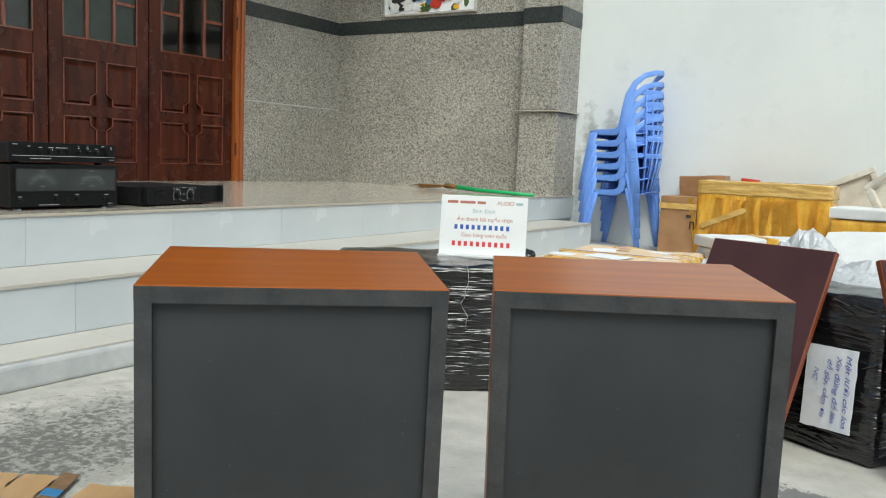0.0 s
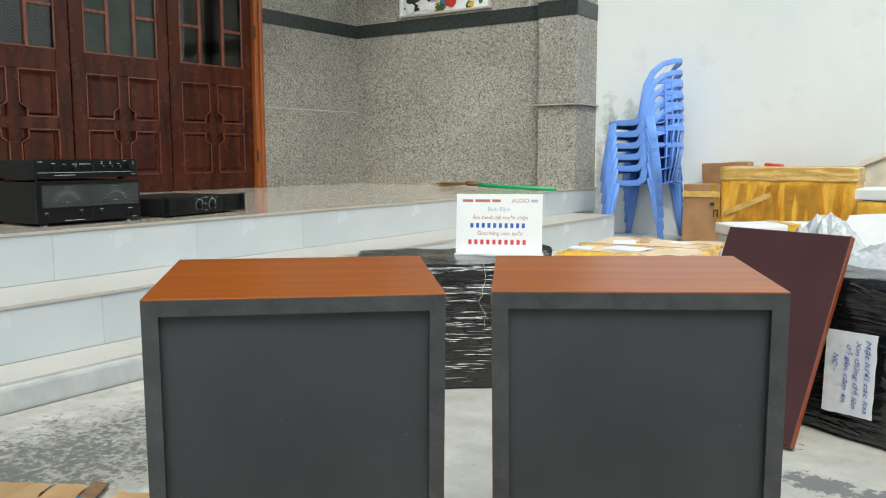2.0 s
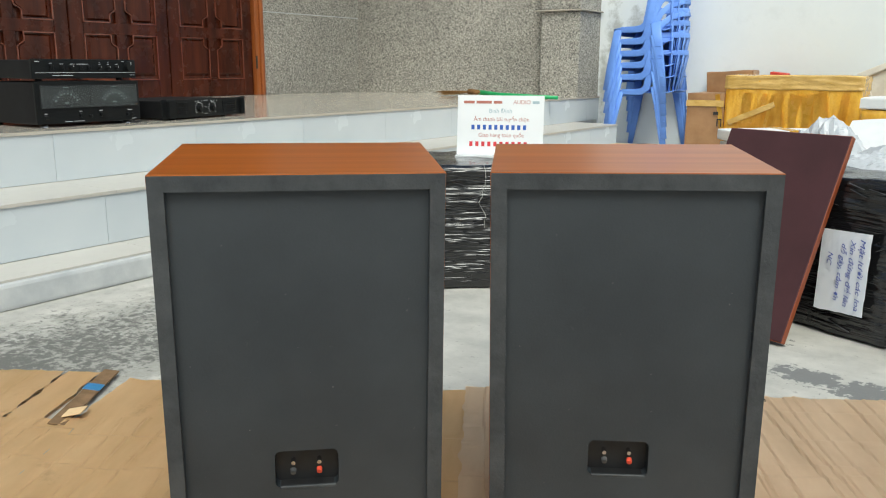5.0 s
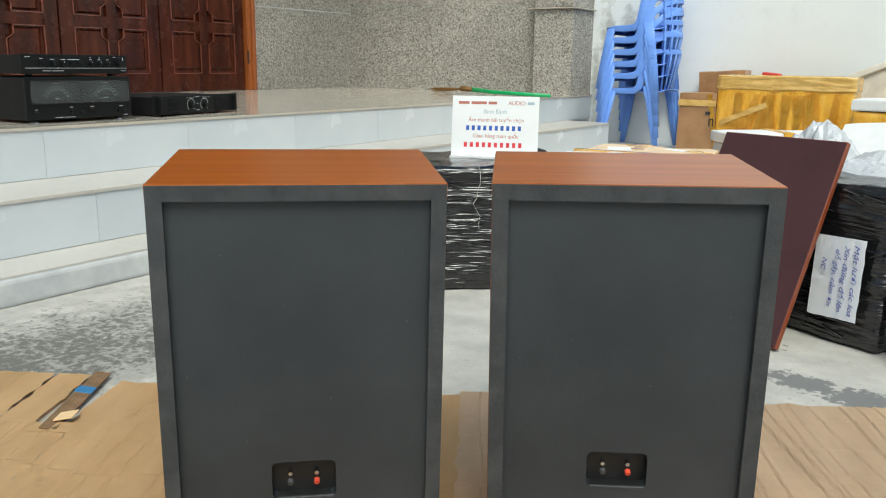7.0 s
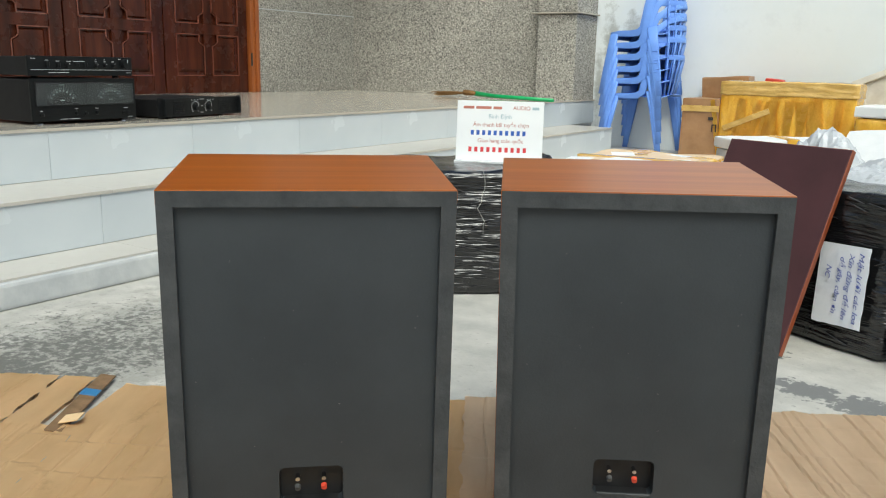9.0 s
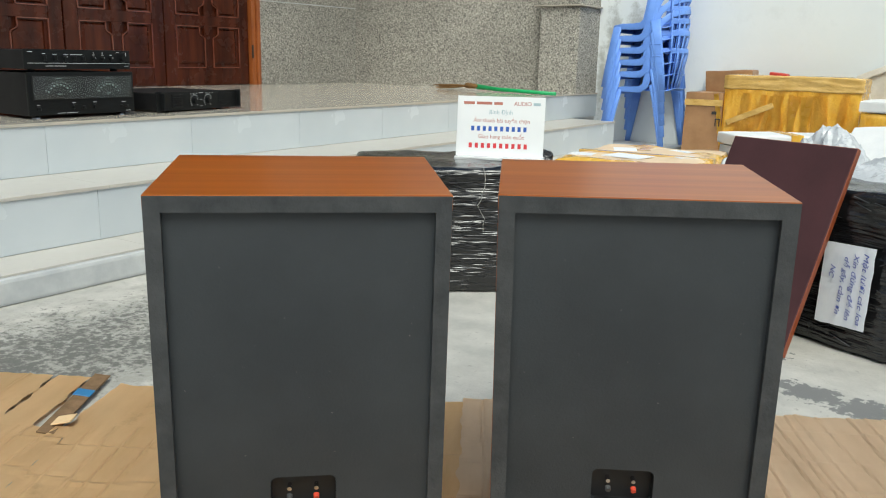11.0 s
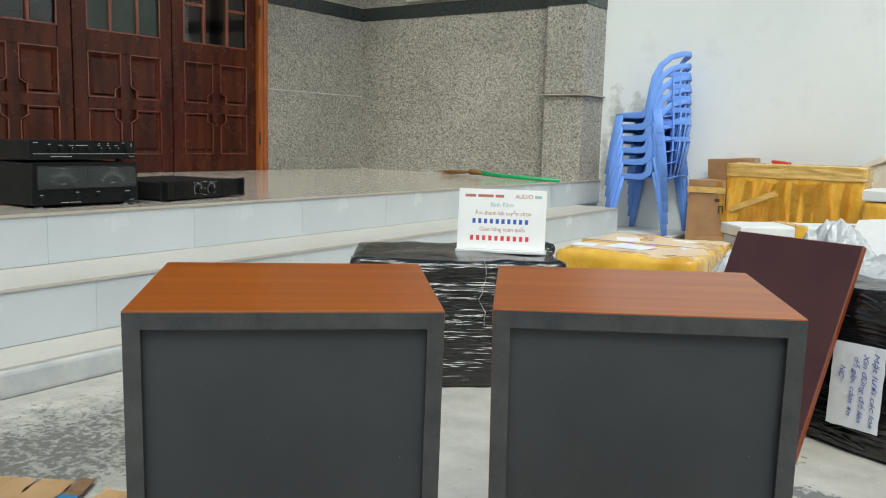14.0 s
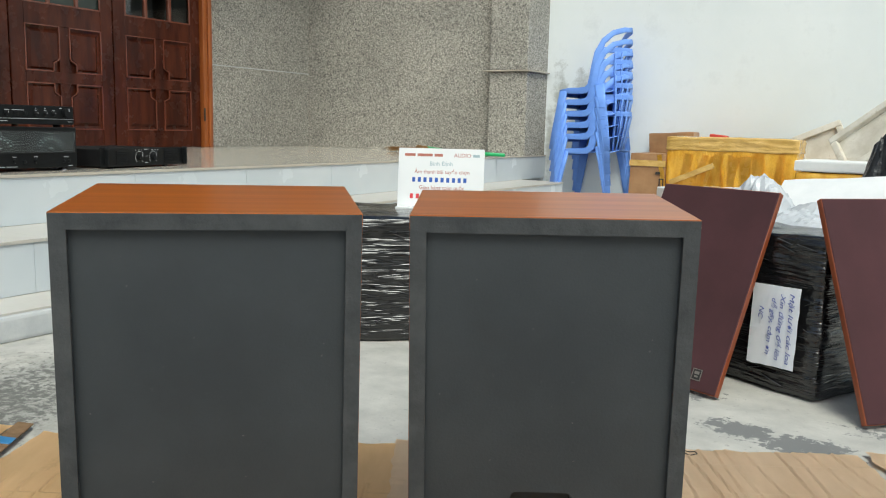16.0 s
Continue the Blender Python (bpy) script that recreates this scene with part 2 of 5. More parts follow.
card_brown = mat("brown_carton", (0.30, 0.155, 0.065), (0.40, 0.22, 0.10), 0.4, 6, 4, bump=0.5, bump_scale=9, bump_detail=2, bump_dist=0.015, coat=0.35)
card_edge = mat("torn_cardboard_edge", (0.16, 0.095, 0.045), (0.25, 0.15, 0.075), 0.9, 30, bump=0.6, bump_scale=80)
foam = mat("white_polystyrene", (0.70, 0.71, 0.71), (0.80, 0.80, 0.79), 0.7, 6, 5, bump=0.4, bump_scale=120)
foam_dirty = mat("stained_polystyrene", (0.52, 0.47, 0.38), (0.72, 0.68, 0.60), 0.8, 5, 7, bump=0.4, bump_scale=90,
                 spots=((0.40, 0.31, 0.20), 9, 0.60, 0.74))
poly_bag = mat("crumpled_clear_bag", (0.46, 0.48, 0.50), (0.64, 0.66, 0.68), 0.18, 7, 6, bump=0.9, bump_scale=16,
               bump_dist=0.012, spots=((0.30, 0.32, 0.34), 11, 0.56, 0.7))
black_bag = mat("black_bin_bag", (0.012, 0.012, 0.013), (0.025, 0.025, 0.027), 0.3, 8, bump=0.9, bump_scale=18, bump_dist=0.012)
paper = mat("white_paper", (0.78, 0.81, 0.86), (0.86, 0.87, 0.90), 0.75, 9, 4, bump=0.25, bump_scale=14, bump_dist=0.003)
sign_white = mat("white_sign_board", (0.80, 0.81, 0.81), (0.86, 0.87, 0.86), 0.35, 4, 3)
sign_base = mat("clear_acrylic_base", (0.62, 0.63, 0.63), (0.74, 0.75, 0.75), 0.2, 10)
ink_red = mat("red_print", (0.60, 0.035, 0.045), (0.66, 0.05, 0.06), 0.5, 30)
ink_blue = mat("blue_print", (0.030, 0.10, 0.42), (0.045, 0.13, 0.48), 0.5, 30)
ink_teal = mat("faded_teal_print", (0.36, 0.47, 0.50), (0.42, 0.53, 0.56), 0.5, 30)
ink_brown = mat("brown_print", (0.42, 0.14, 0.10), (0.48, 0.18, 0.13), 0.5, 30)
ink_pen = mat("blue_ballpoint", (0.07, 0.10, 0.36), (0.11, 0.15, 0.44), 0.5, 30)
ink_black = mat("black_print", (0.02, 0.02, 0.02), (0.035, 0.03, 0.03), 0.6, 30)
chair_blue = mat("blue_chair_plastic", (0.13, 0.27, 0.72), (0.18, 0.35, 0.84), 0.38, 5, 4, rough_var=0.08, vary=0.06)
amp_black = mat("black_brushed_metal", (0.006, 0.0065, 0.007), (0.011, 0.012, 0.0125), 0.42, 20, 4, (1, 1, 30), rough_var=0.08, spec=0.18)
amp_case = mat("black_case_paint", (0.006, 0.006, 0.007), (0.011, 0.011, 0.012), 0.6, 14, bump=0.2, bump_scale=300, spec=0.25)
amp_vent = mat("vent_shadow_black", (0.003, 0.003, 0.003), (0.005, 0.005, 0.005), 0.8, 20)
meter_face = mat("dark_meter_face", (0.005, 0.0065, 0.007), (0.009, 0.011, 0.012), 0.5, 12)
meter_print = mat("pale_green_print", (0.34, 0.44, 0.42), (0.46, 0.56, 0.53), 0.5, 30)
grey_print = mat("grey_print", (0.52, 0.53, 0.53), (0.64, 0.65, 0.65), 0.5, 30)
green_plastic = mat("green_broom_plastic", (0.015, 0.34, 0.10), (0.03, 0.46, 0.15), 0.35, 12)
straw = mat("brown_straw", (0.13, 0.065, 0.022), (0.32, 0.17, 0.055), 0.9, 40, 6, (1, 12, 12), bump=0.8, bump_scale=90)
blue_tape = mat("blue_tape", (0.03, 0.16, 0.36), (0.05, 0.22, 0.44), 0.4, 20)
red_card = mat("red_carton", (0.42, 0.03, 0.02), (0.55, 0.05, 0.03), 0.5, 20)
pict_frame = mat("silver_picture_frame", (0.55, 0.54, 0.50), (0.68, 0.67, 0.63), 0.35, 20, metal=0.3)
# paler than the film: highlights on its wrinkles, put into the colour
glint_pale = mat("film_glint_paint", (0.025, 0.025, 0.027), (0.07, 0.07, 0.073), 0.3, 30, spec=0.6)
rope = mat("pale_raffia", (0.40, 0.39, 0.35), (0.55, 0.53, 0.48), 0.7, 30)
leafy = mat("leaf_green", (0.03, 0.07, 0.02), (0.08, 0.14, 0.04), 0.6, 20)


def glass_mat(name, tint, rough):
    m = bpy.data.materials.new(name)
    m.use_nodes = True
    b = m.node_tree.nodes["Principled BSDF"]
    b.inputs["Base Color"].default_value = (*tint, 1)
    b.inputs["Roughness"].default_value = rough
    b.inputs["Transmission Weight"].default_value = 1.0
    b.inputs["IOR"].default_value = 1.5
    MATS[name] = m
    return m


pane_glass = glass_mat("door_glass", (0.9, 0.93, 0.92), 0.02)
meter_glass = glass_mat("meter_glass", (0.95, 0.97, 0.97), 0.02)
meter_glass.node_tree.nodes["Principled BSDF"].inputs["IOR"].default_value = 1.3
frosted = mat("frosted_grey_pane", (0.035, 0.045, 0.038), (0.050, 0.062, 0.053), 0.22, 3, 3, spec=0.4)
# the hall's lack of light is in this dark tone
dark_room = mat("hall_dimness_colour", (0.06, 0.055, 0.05), (0.09, 0.08, 0.07), 0.9, 3)

# ---- mesh helpers ----


def link_mesh(name, bm, material, smooth=False):
    me = bpy.data.meshes.new(name)
    bm.to_mesh(me)
    bm.free()
    me.materials.append(material)
    if smooth:
        for p in me.polygons:
            p.use_smooth = True
    return new(name, me)


def part(name, bm, material, parent, label="", smooth=False):
    ob = link_mesh(name, bm, material, smooth)
    ob.parent = parent
    if label:
        tagged(ob, label)
    return ob


def thing(name, m, label, category, group="", kind=""):
    e = new(name)
    e.empty_display_size = 0.05
    e.matrix_world = m
    return tagged(e, label, category, group, kind)


def add_box(bm, x0, x1, y0, y1, z0, z1, bevel=0.0, seg=1, m=None):
    g = bmesh.ops.create_cube(bm, size=1.0)["verts"]
    for v in g:
        v.co = Vector((x0 + (v.co.x + 0.5) * (x1 - x0), y0 + (v.co.y + 0.5) * (y1 - y0), z0 + (v.co.z + 0.5) * (z1 - z0)))
    if bevel:
        es = list({e for v in g for e in v.link_edges})
        r = bmesh.ops.bevel(bm, geom=es, offset=bevel, segments=seg, profile=0.6, affect="EDGES")
        g = list({v for f in r["faces"] for v in f.verts} | {v for v in g if v.is_valid})
    if m is not None:
        bmesh.ops.transform(bm, matrix=m, verts=g)
    return bm


def box(x0, x1, y0, y1, z0, z1, bevel=0.0, seg=1, m=None):
    return add_box(bmesh.new(), x0, x1, y0, y1, z0, z1, bevel, seg, m)


def add_cyl(bm, r0, r1, h, m, seg=20, caps=True):
    bmesh.ops.create_cone(bm, cap_ends=caps, segments=seg, radius1=r0, radius2=r1, depth=h, matrix=m @ Matrix.Translation((0, 0, h / 2)))
    return bm


def cyl(r0, r1, h, m=Matrix(), seg=20):
    return add_cyl(bmesh.new(), r0, r1, h, m, seg)


def sweep(points, radii, seg=8, flat=1.0, up=Vector((0, 0, 1))):
    """A tube through the points; flat squeezes it along the second cross axis."""
    bm = bmesh.new()
    rings = []
    pts = [Vector(p) for p in points]
    for i, p in enumerate(pts):
        d = (pts[min(i + 1, len(pts) - 1)] - pts[max(i - 1, 0)]).normalized()
        a = d.cross(up)
        a = a.normalized() if a.length > 1e-4 else Vector((1, 0, 0))
        b = a.cross(d).normalized()
        r = radii[i] if hasattr(radii, "__len__") else radii
        rings.append([bm.verts.new(p + a * r * math.cos(k * math.tau / seg) + b * r * flat * math.sin(k * math.tau / seg)) for k in range(seg)])
    for r0, r1 in zip(rings, rings[1:]):
        for k in range(seg):
            bm.faces.new((r0[k], r0[(k + 1) % seg], r1[(k + 1) % seg], r1[k]))
    bm.faces.new(rings[0][::-1])
    bm.faces.new(rings[-1])
    bmesh.ops.recalc_face_normals(bm, faces=bm.faces)
    return bm


def prism(outline, y0, y1):
    """The outline, (x, z) pairs, drawn out from y0 to y1."""
    bm = bmesh.new()
    a = [bm.verts.new((x, y0, z)) for x, z in outline]
    b = [bm.verts.new((x, y1, z)) for x, z in outline]
    bm.faces.new(a)
    bm.faces.new(b[::-1])
    for i in range(len(a)):
        j = (i + 1) % len(a)
        bm.faces.new((a[i], b[i], b[j], a[j]))
    bmesh.ops.recalc_face_normals(bm, faces=bm.faces)
    return bm


def frame_bm(x0, x1, z0, z1, wd, y0, y1, bevel=0.0):
    """A rectangular rim of width wd in the xz plane."""
    bm = bmesh.new()
    add_box(bm, x0, x0 + wd, y0, y1, z0, z1, bevel)
    add_box(bm, x1 - wd, x1, y0, y1, z0, z1, bevel)
    add_box(bm, x0 + wd, x1 - wd, y0, y1, z1 - wd, z1, bevel)
    add_box(bm, x0 + wd, x1 - wd, y0, y1, z0, z0 + wd, bevel)
    return bm


def lumpy_box(sx, sy, sz, rough=0.012, freq=7.0, cuts=18, round_r=0.03, seed=0.0, stretch=(1, 1, 1), sag=0.0):
    """A box with soft corners and a crumpled, wrapped surface; its base is flat at z = 0."""
    bm = bmesh.new()
    bmesh.ops.create_cube(bm, size=1.0)
    bmesh.ops.subdivide_edges(bm, edges=bm.edges[:], cuts=cuts, use_grid_fill=True)
    h = Vector((sx / 2, sy / 2, sz / 2))
    for v in bm.verts:
        p = Vector((v.co.x * sx, v.co.y * sy, v.co.z * sz))
        inner = Vector((max(-h.x + round_r, min(h.x - round_r, p.x)), max(-h.y + round_r, min(h.y - round_r, p.y)),
                        max(-h.z + round_r, min(h.z - round_r, p.z))))
        d = p - inner
        nrm = d.normalized() if d.length > 1e-6 else Vector((0, 0, 1))
        p = inner + nrm * round_r if d.length > 1e-6 else p
        q = Vector((p.x * stretch[0], p.y * stretch[1], p.z * stretch[2])) * freq + Vector((seed, seed * 1.7, 0))
        p += nrm * rough * (noise.noise(q) + 0.5 * noise.noise(q * 2.3))
        if sag and p.z > 0:
            p.z -= sag * (1 - (2 * p.x / sx) ** 2) * (1 - (2 * p.y / sy) ** 2)
        p.z = max(p.z + h.z, 0.0)
        v.co = p
    return bm


def letters(text, size, m, material, parent, name="lettering", shear=0.0, width=0.0):
    """Lettering in the built-in font as a thin mesh; m puts its middle, facing local z."""
    cu = bpy.data.curves.new(name, "FONT")
    cu.body, cu.size, cu.align_x, cu.align_y, cu.shear, cu.extrude = text, size, "CENTER", "CENTER", shear, 0.0002
    tmp = bpy.data.objects.new(name, cu)
    scene.collection.objects.link(tmp)
    bpy.context.view_layer.update()
    me = bpy.data.meshes.new_from_object(tmp.evaluated_get(bpy.context.evaluated_depsgraph_get()))
    bpy.data.objects.remove(tmp)
    bpy.data.curves.remove(cu)
    if width and len(me.vertices):
        xs = [v.co.x for v in me.vertices]
        k = width / (max(xs) - min(xs))
        me.transform(Matrix.Diagonal((k, 1, 1, 1)))
    me.transform(m)
    me.materials.clear()
    me.materials.append(material)
    ob = new(name, me)
    ob.parent = parent
    return ob

# the loose things of the yard are set out a little askew to the porch
def yard(x, y, z, rx=0, ry=0, rz=0, k=1.03):
    return Matrix.Rotation(radians(-2.35), 4, "Z") @ pose(x, y, z, rx, ry, rz) @ Matrix.Scale(k, 4)


# ---- the place: ground, steps, porch, walls ----
DOOR_X, SIDE_Y, WHITE_Y = -4.712, 5.954, 6.250
JAMB_Y, COL_X0, COL_X1, COL_Y = 4.643, -2.594, -2.233, 5.848
BAND_Z0, BAND_Z1 = 1.932, 2.058
PORCH_X, STEP_X, PLINTH_X = -2.218, -1.838, -1.595
PORCH_Z, STEP_Z, PLINTH_Z = 0.486, 0.286, 0.092
PORCH_END, STEP_END, PLINTH_END = 6.246, 5.775, 5.775


def structure(name, bm, material, label, category, smooth=False):
    return tagged(link_mesh(name, bm, material, smooth), label, category, kind="structure")


ground = bmesh.new()
gxs = [-400.0, -30.0, -3.0, 0.0, 3.0, 30.0, 400.0]
grid = [[ground.verts.new((gx, gy, 0.0)) for gy in gxs] for gx in gxs]
for gi in range(len(gxs) - 1):
    for gj in range(len(gxs) - 1):
        ground.faces.new((grid[gi][gj], grid[gi + 1][gj], grid[gi + 1][gj + 1], grid[gi][gj + 1]))
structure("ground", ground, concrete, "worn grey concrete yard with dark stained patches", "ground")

core = bmesh.new()
add_box(core, -5.3, PORCH_X - 0.012, -3.0, PORCH_END - 0.012, 0, PORCH_Z - 0.012)
add_box(core, PORCH_X - 0.03, STEP_X - 0.012, -3.0, STEP_END - 0.012, 0, STEP_Z - 0.012)
porch = structure("porch_base", core, grout, "grouted masonry core of the porch and its step", "porch")
pl = box(STEP_X - 0.03, PLINTH_X, -3.0, PLINTH_END, 0, PLINTH_Z - 0.008, 0.012, 2)
structure("plinth_step", pl, plinth_mat, "bare cement lowest step with a rough face", "step")
fl = box(PORCH_X + 0.004, -1.375, STEP_END + 0.004, WHITE_Y - 0.004, 0, 0.095, 0.01)
structure("apron", fl, plinth_mat, "low cement apron along the white wall", "apron")

wall_d = bmesh.new()
add_box(wall_d, DOOR_X - 0.2, DOOR_X, JAMB_Y, SIDE_Y + 0.2, PORCH_Z - 0.1, BAND_Z0)
add_box(wall_d, DOOR_X - 0.2, DOOR_X, JAMB_Y, SIDE_Y + 0.2, BAND_Z1, 3.9)
add_box(wall_d, DOOR_X - 0.2, DOOR_X, -3.0, JAMB_Y, 2.86, 3.9)
add_box(wall_d, DOOR_X - 0.2, DOOR_X, -3.0, 1.05, PORCH_Z - 0.1, 2.86)
wall_north = structure("wall_north", wall_d, stone, "grey washed-stone wall beside the wooden door", "wall")
bd = bmesh.new()
add_box(bd, DOOR_X - 0.2, DOOR_X + 0.004, JAMB_Y, SIDE_Y - 0.004, BAND_Z0, BAND_Z1)
add_box(bd, DOOR_X + 0.004, COL_X0, SIDE_Y - 0.004, SIDE_Y + 0.2, BAND_Z0, BAND_Z1)
structure("trim_band", bd, band_mat, "polished dark granite band along the stone wall", "trim")
groove = bmesh.new()
add_box(groove, DOOR_X, DOOR_X + 0.003, JAMB_Y, SIDE_Y, 1.196, 1.204)
structure("trim_joint", groove, plinth_mat, "thin pale joint line across the stone wall", "trim")
wall_s = bmesh.new()
add_box(wall_s, DOOR_X, COL_X0, SIDE_Y, SIDE_Y + 0.2, PORCH_Z - 0.1, BAND_Z0)
add_box(wall_s, DOOR_X, COL_X0, SIDE_Y, SIDE_Y + 0.2, BAND_Z1, 3.9)
structure("wall_east", wall_s, stone, "grey washed-stone side wall of the porch", "wall")
colb = bmesh.new()
for z0, z1 in ((PORCH_Z - 0.1, 1.188), (1.203, BAND_Z0), (BAND_Z1, 3.9)):
    add_box(colb, COL_X0, COL_X1, COL_Y, WHITE_Y + 0.2, z0, z1, 0.006)
structure("column", colb, stone, "grey washed-stone column at the porch corner", "column")
cb = bmesh.new()
add_box(cb, COL_X0 - 0.004, COL_X1 + 0.004, COL_Y - 0.004, WHITE_Y - 0.003, BAND_Z0, BAND_Z1)
structure("trim_column_band", cb, band_mat, "polished dark granite band round the column", "trim")
cl = bmesh.new()
add_box(cl, COL_X0 - 0.055, COL_X1 + 0.030, COL_Y - 0.028, WHITE_Y - 0.01, 1.189, 1.202, 0.004)
structure("trim_ledge", cl, ledge_mat, "narrow pale stone ledge round the column", "trim")
ww = box(COL_X1, 6.0, WHITE_Y, WHITE_Y + 0.15, 0, 4.6)
structure("wall_white", ww, white_wall, "white limewashed boundary wall with grey damp stains", "wall")
# unseen ceiling, added to shade the doors and cut short of the column
ce = box(-5.3, -3.4, -3.0, WHITE_Y + 0.2, 3.9, 4.05)
structure("ceiling", ce, ceil_mat, "pale porch ceiling added out of view to shade the doors", "ceiling")
# unseen walls added behind the camera to darken reflections and low light
yw = bmesh.new()
add_box(yw, 7.0, 7.2, -7.2, WHITE_Y + 0.15, 0, 2.5)
add_box(yw, -5.2, 7.0, -7.2, -7.0, 0, 2.9)
structure("wall_street", yw, plinth_mat, "plain grey wall added out of view to darken reflections", "wall")
# a plain hall added behind the glazed doors, its dimness put into dark colour
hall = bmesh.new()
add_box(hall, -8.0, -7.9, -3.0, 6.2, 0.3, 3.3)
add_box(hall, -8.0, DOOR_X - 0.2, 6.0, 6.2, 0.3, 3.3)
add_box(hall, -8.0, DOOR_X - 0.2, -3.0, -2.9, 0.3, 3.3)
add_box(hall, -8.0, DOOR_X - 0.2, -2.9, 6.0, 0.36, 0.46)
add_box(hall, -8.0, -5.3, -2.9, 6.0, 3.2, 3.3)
structure("wall_hall", hall, dark_room, "plain hall added behind the door glass, coloured dark for dimness", "wall")


# ---- doors: folding leaves with raised panels and barred glass ----
def ogee_panel(w, h, flip_x, flip_z, t=0.012):
    """A raised panel with one stepped, rounded corner."""
    n, d = 0.19 * w, 0.30 * h
    pts = [(0, 0), (w, 0), (w, h - d)]
    for k in range(5):
        a = k / 4
        pts.append((w - n * (0.5 - 0.5 * math.cos(math.pi * a)), h - d + d * 0.45 * a))
    pts += [(w - n, h), (0, h)]
    out = []
    for x, z in pts:
        out.append((w - x if flip_x else x, h - z if flip_z else z))
    return out


def inset_panel_bm(outline, t, rim):
    cx = sum(p[0] for p in outline) / len(outline)
    cz = sum(p[1] for p in outline) / len(outline)
    bm = bmesh.new()
    rings = []
    for k, (s, y) in enumerate(((1.0, 0.0), (1.0, -t * 0.5), (1 - rim, -t * 0.3), (1 - 1.9 * rim, -t))):
        rings.append([bm.verts.new((cx + (x - cx) * s, y, cz + (z - cz) * s)) for x, z in outline])
    for a, b in zip(rings, rings[1:]):
        for i in range(len(a)):
            j = (i + 1) % len(a)
            bm.faces.new((a[i], a[j], b[j], b[i]))
    bm.faces.new(rings[-1])
    bmesh.ops.recalc_face_normals(bm, faces=bm.faces)
    return bm


def shift(bm, x, y, z):
    bmesh.ops.translate(bm, verts=bm.verts, vec=(x, y, z))
    return bm


def outline_bead(outline, r, y):
    bm = bmesh.new()
    n = len(outline)
    for i in range(n):
        (x0, z0), (x1, z1) = outline[i], outline[(i + 1) % n]
        L = math.hypot(x1 - x0, z1 - z0)
        if L < 1e-5:
            continue
        a = math.atan2(z1 - z0, x1 - x0)
        m = Matrix.Translation((x0, y, z0)) @ Matrix.Rotation(-a, 4, "Y")
        add_box(bm, -r * 0.5, L + r * 0.5, -r, 0.004, -r * 0.7, r * 0.7, 0.0, 1, m)
    return bm


def door_leaf(y0, width, glass, label):
    """Local x runs along the wall, -y faces the porch."""
    e = thing("door_leaf", Matrix.Translation((DOOR_X - 0.03, y0, PORCH_Z)) @ Matrix.Rotation(radians(90), 4, "Z"), label, "door", "folding door leaves")
    H, T, st = 2.34, 0.02, 0.110
    fr = bmesh.new()
    for a, b in ((0.0, st), (width - st, width)):
        add_box(fr, a + 0.003, b - (0.003 if b == width else 0), -T, T, 0, H, 0.004)
    for a, b in ((0.0, 0.140), (0.470, 0.553), (0.875, 1.025), (H - 0.1, H)):
        add_box(fr, st, width - st, -T + 0.001, T - 0.001, a, b, 0.003)
    add_box(fr, width / 2 - 0.041, width / 2 + 0.041, -T + 0.002, T - 0.002, 0.140, 0.875, 0.003)
    part("frame", fr, door_wood, e)
    pw = (width - 2 * st - 0.082) / 2 - 0.004
    back = box(st, width - st, 0.004, 0.014, 0.140, 0.875)
    part("back_board", back, door_wood, e)
    for col in (0, 1):
        for row, (z0, z1) in enumerate(((0.143, 0.468), (0.555, 0.873))):
            px = st + 0.002 if col == 0 else width / 2 + 0.043
            ol = ogee_panel(pw, z1 - z0, col == 1, row == 1)
            p = part("panel", shift(inset_panel_bm(ol, 0.020, 0.12), px, 0.002, z0), door_wood, e)
            part("bead", shift(outline_bead(ol, 0.0056, -T + 0.001), px, 0, z0), bead_wood, p, "red moulded bead, lightened as a painted edge highlight")
    gx0, gx1, gz0, gz1 = st, width - st, 1.025, H - 0.1
    gw = gx1 - gx0
    cols = (gx0, gx0 + gw * 0.315, gx0 + gw * 0.685, gx1)
    for i in (1, 2):
        part("glazing_bar", box(cols[i] - 0.014, cols[i] + 0.014, -T - 0.003, T, gz0, gz1, 0.005), bead_wood, e, "red glazing bar")
    for i in (0, 2):
        for z in (1.325, 1.63, 1.94):
            part("glazing_bar", box(cols[i] + 0.012, cols[i + 1] - 0.012, -T - 0.001, T - 0.002, z - 0.013, z + 0.013, 0.004), bead_wood, e, "red glazing bar")
    for z in (1.75,):
        part("glazing_bar", box(cols[1] + 0.012, cols[2] - 0.012, -T - 0.001, T - 0.002, z - 0.013, z + 0.013, 0.004), bead_wood, e, "red glazing bar")
    for i in range(3):
        part("pane", box(cols[i] + 0.002, cols[i + 1] - 0.002, -0.003, 0.003, gz0, gz1), glass, e)
    rim = frame_bm(gx0 - 0.004, gx1 + 0.004, gz0 - 0.004, gz1 + 0.004, 0.012, -T - 0.004, -T + 0.006, 0.002)
    part("glazing_bead", rim, bead_wood, e, "red glazing bead")
    return e


door_leaf(1.135, 0.852, pane_glass, "dark red varnished panelled door leaf with barred glass")
door_leaf(1.990, 0.855, pane_glass, "dark red varnished panelled door leaf with barred dark glass")
door_leaf(2.849, 0.833, frosted, "dark red varnished panelled door leaf with frosted grey panes")
leaf = door_leaf(3.686, 0.866, pane_glass, "dark red varnished panelled door leaf hinged at the frame")
for z in (0.225, 1.295, 2.0):
    part("hinge", cyl(0.008, 0.008, 0.11, Matrix.Translation((0.872, -0.060, z)), 10), brass_dark, leaf, "dark metal hinge")
jf = bmesh.new()
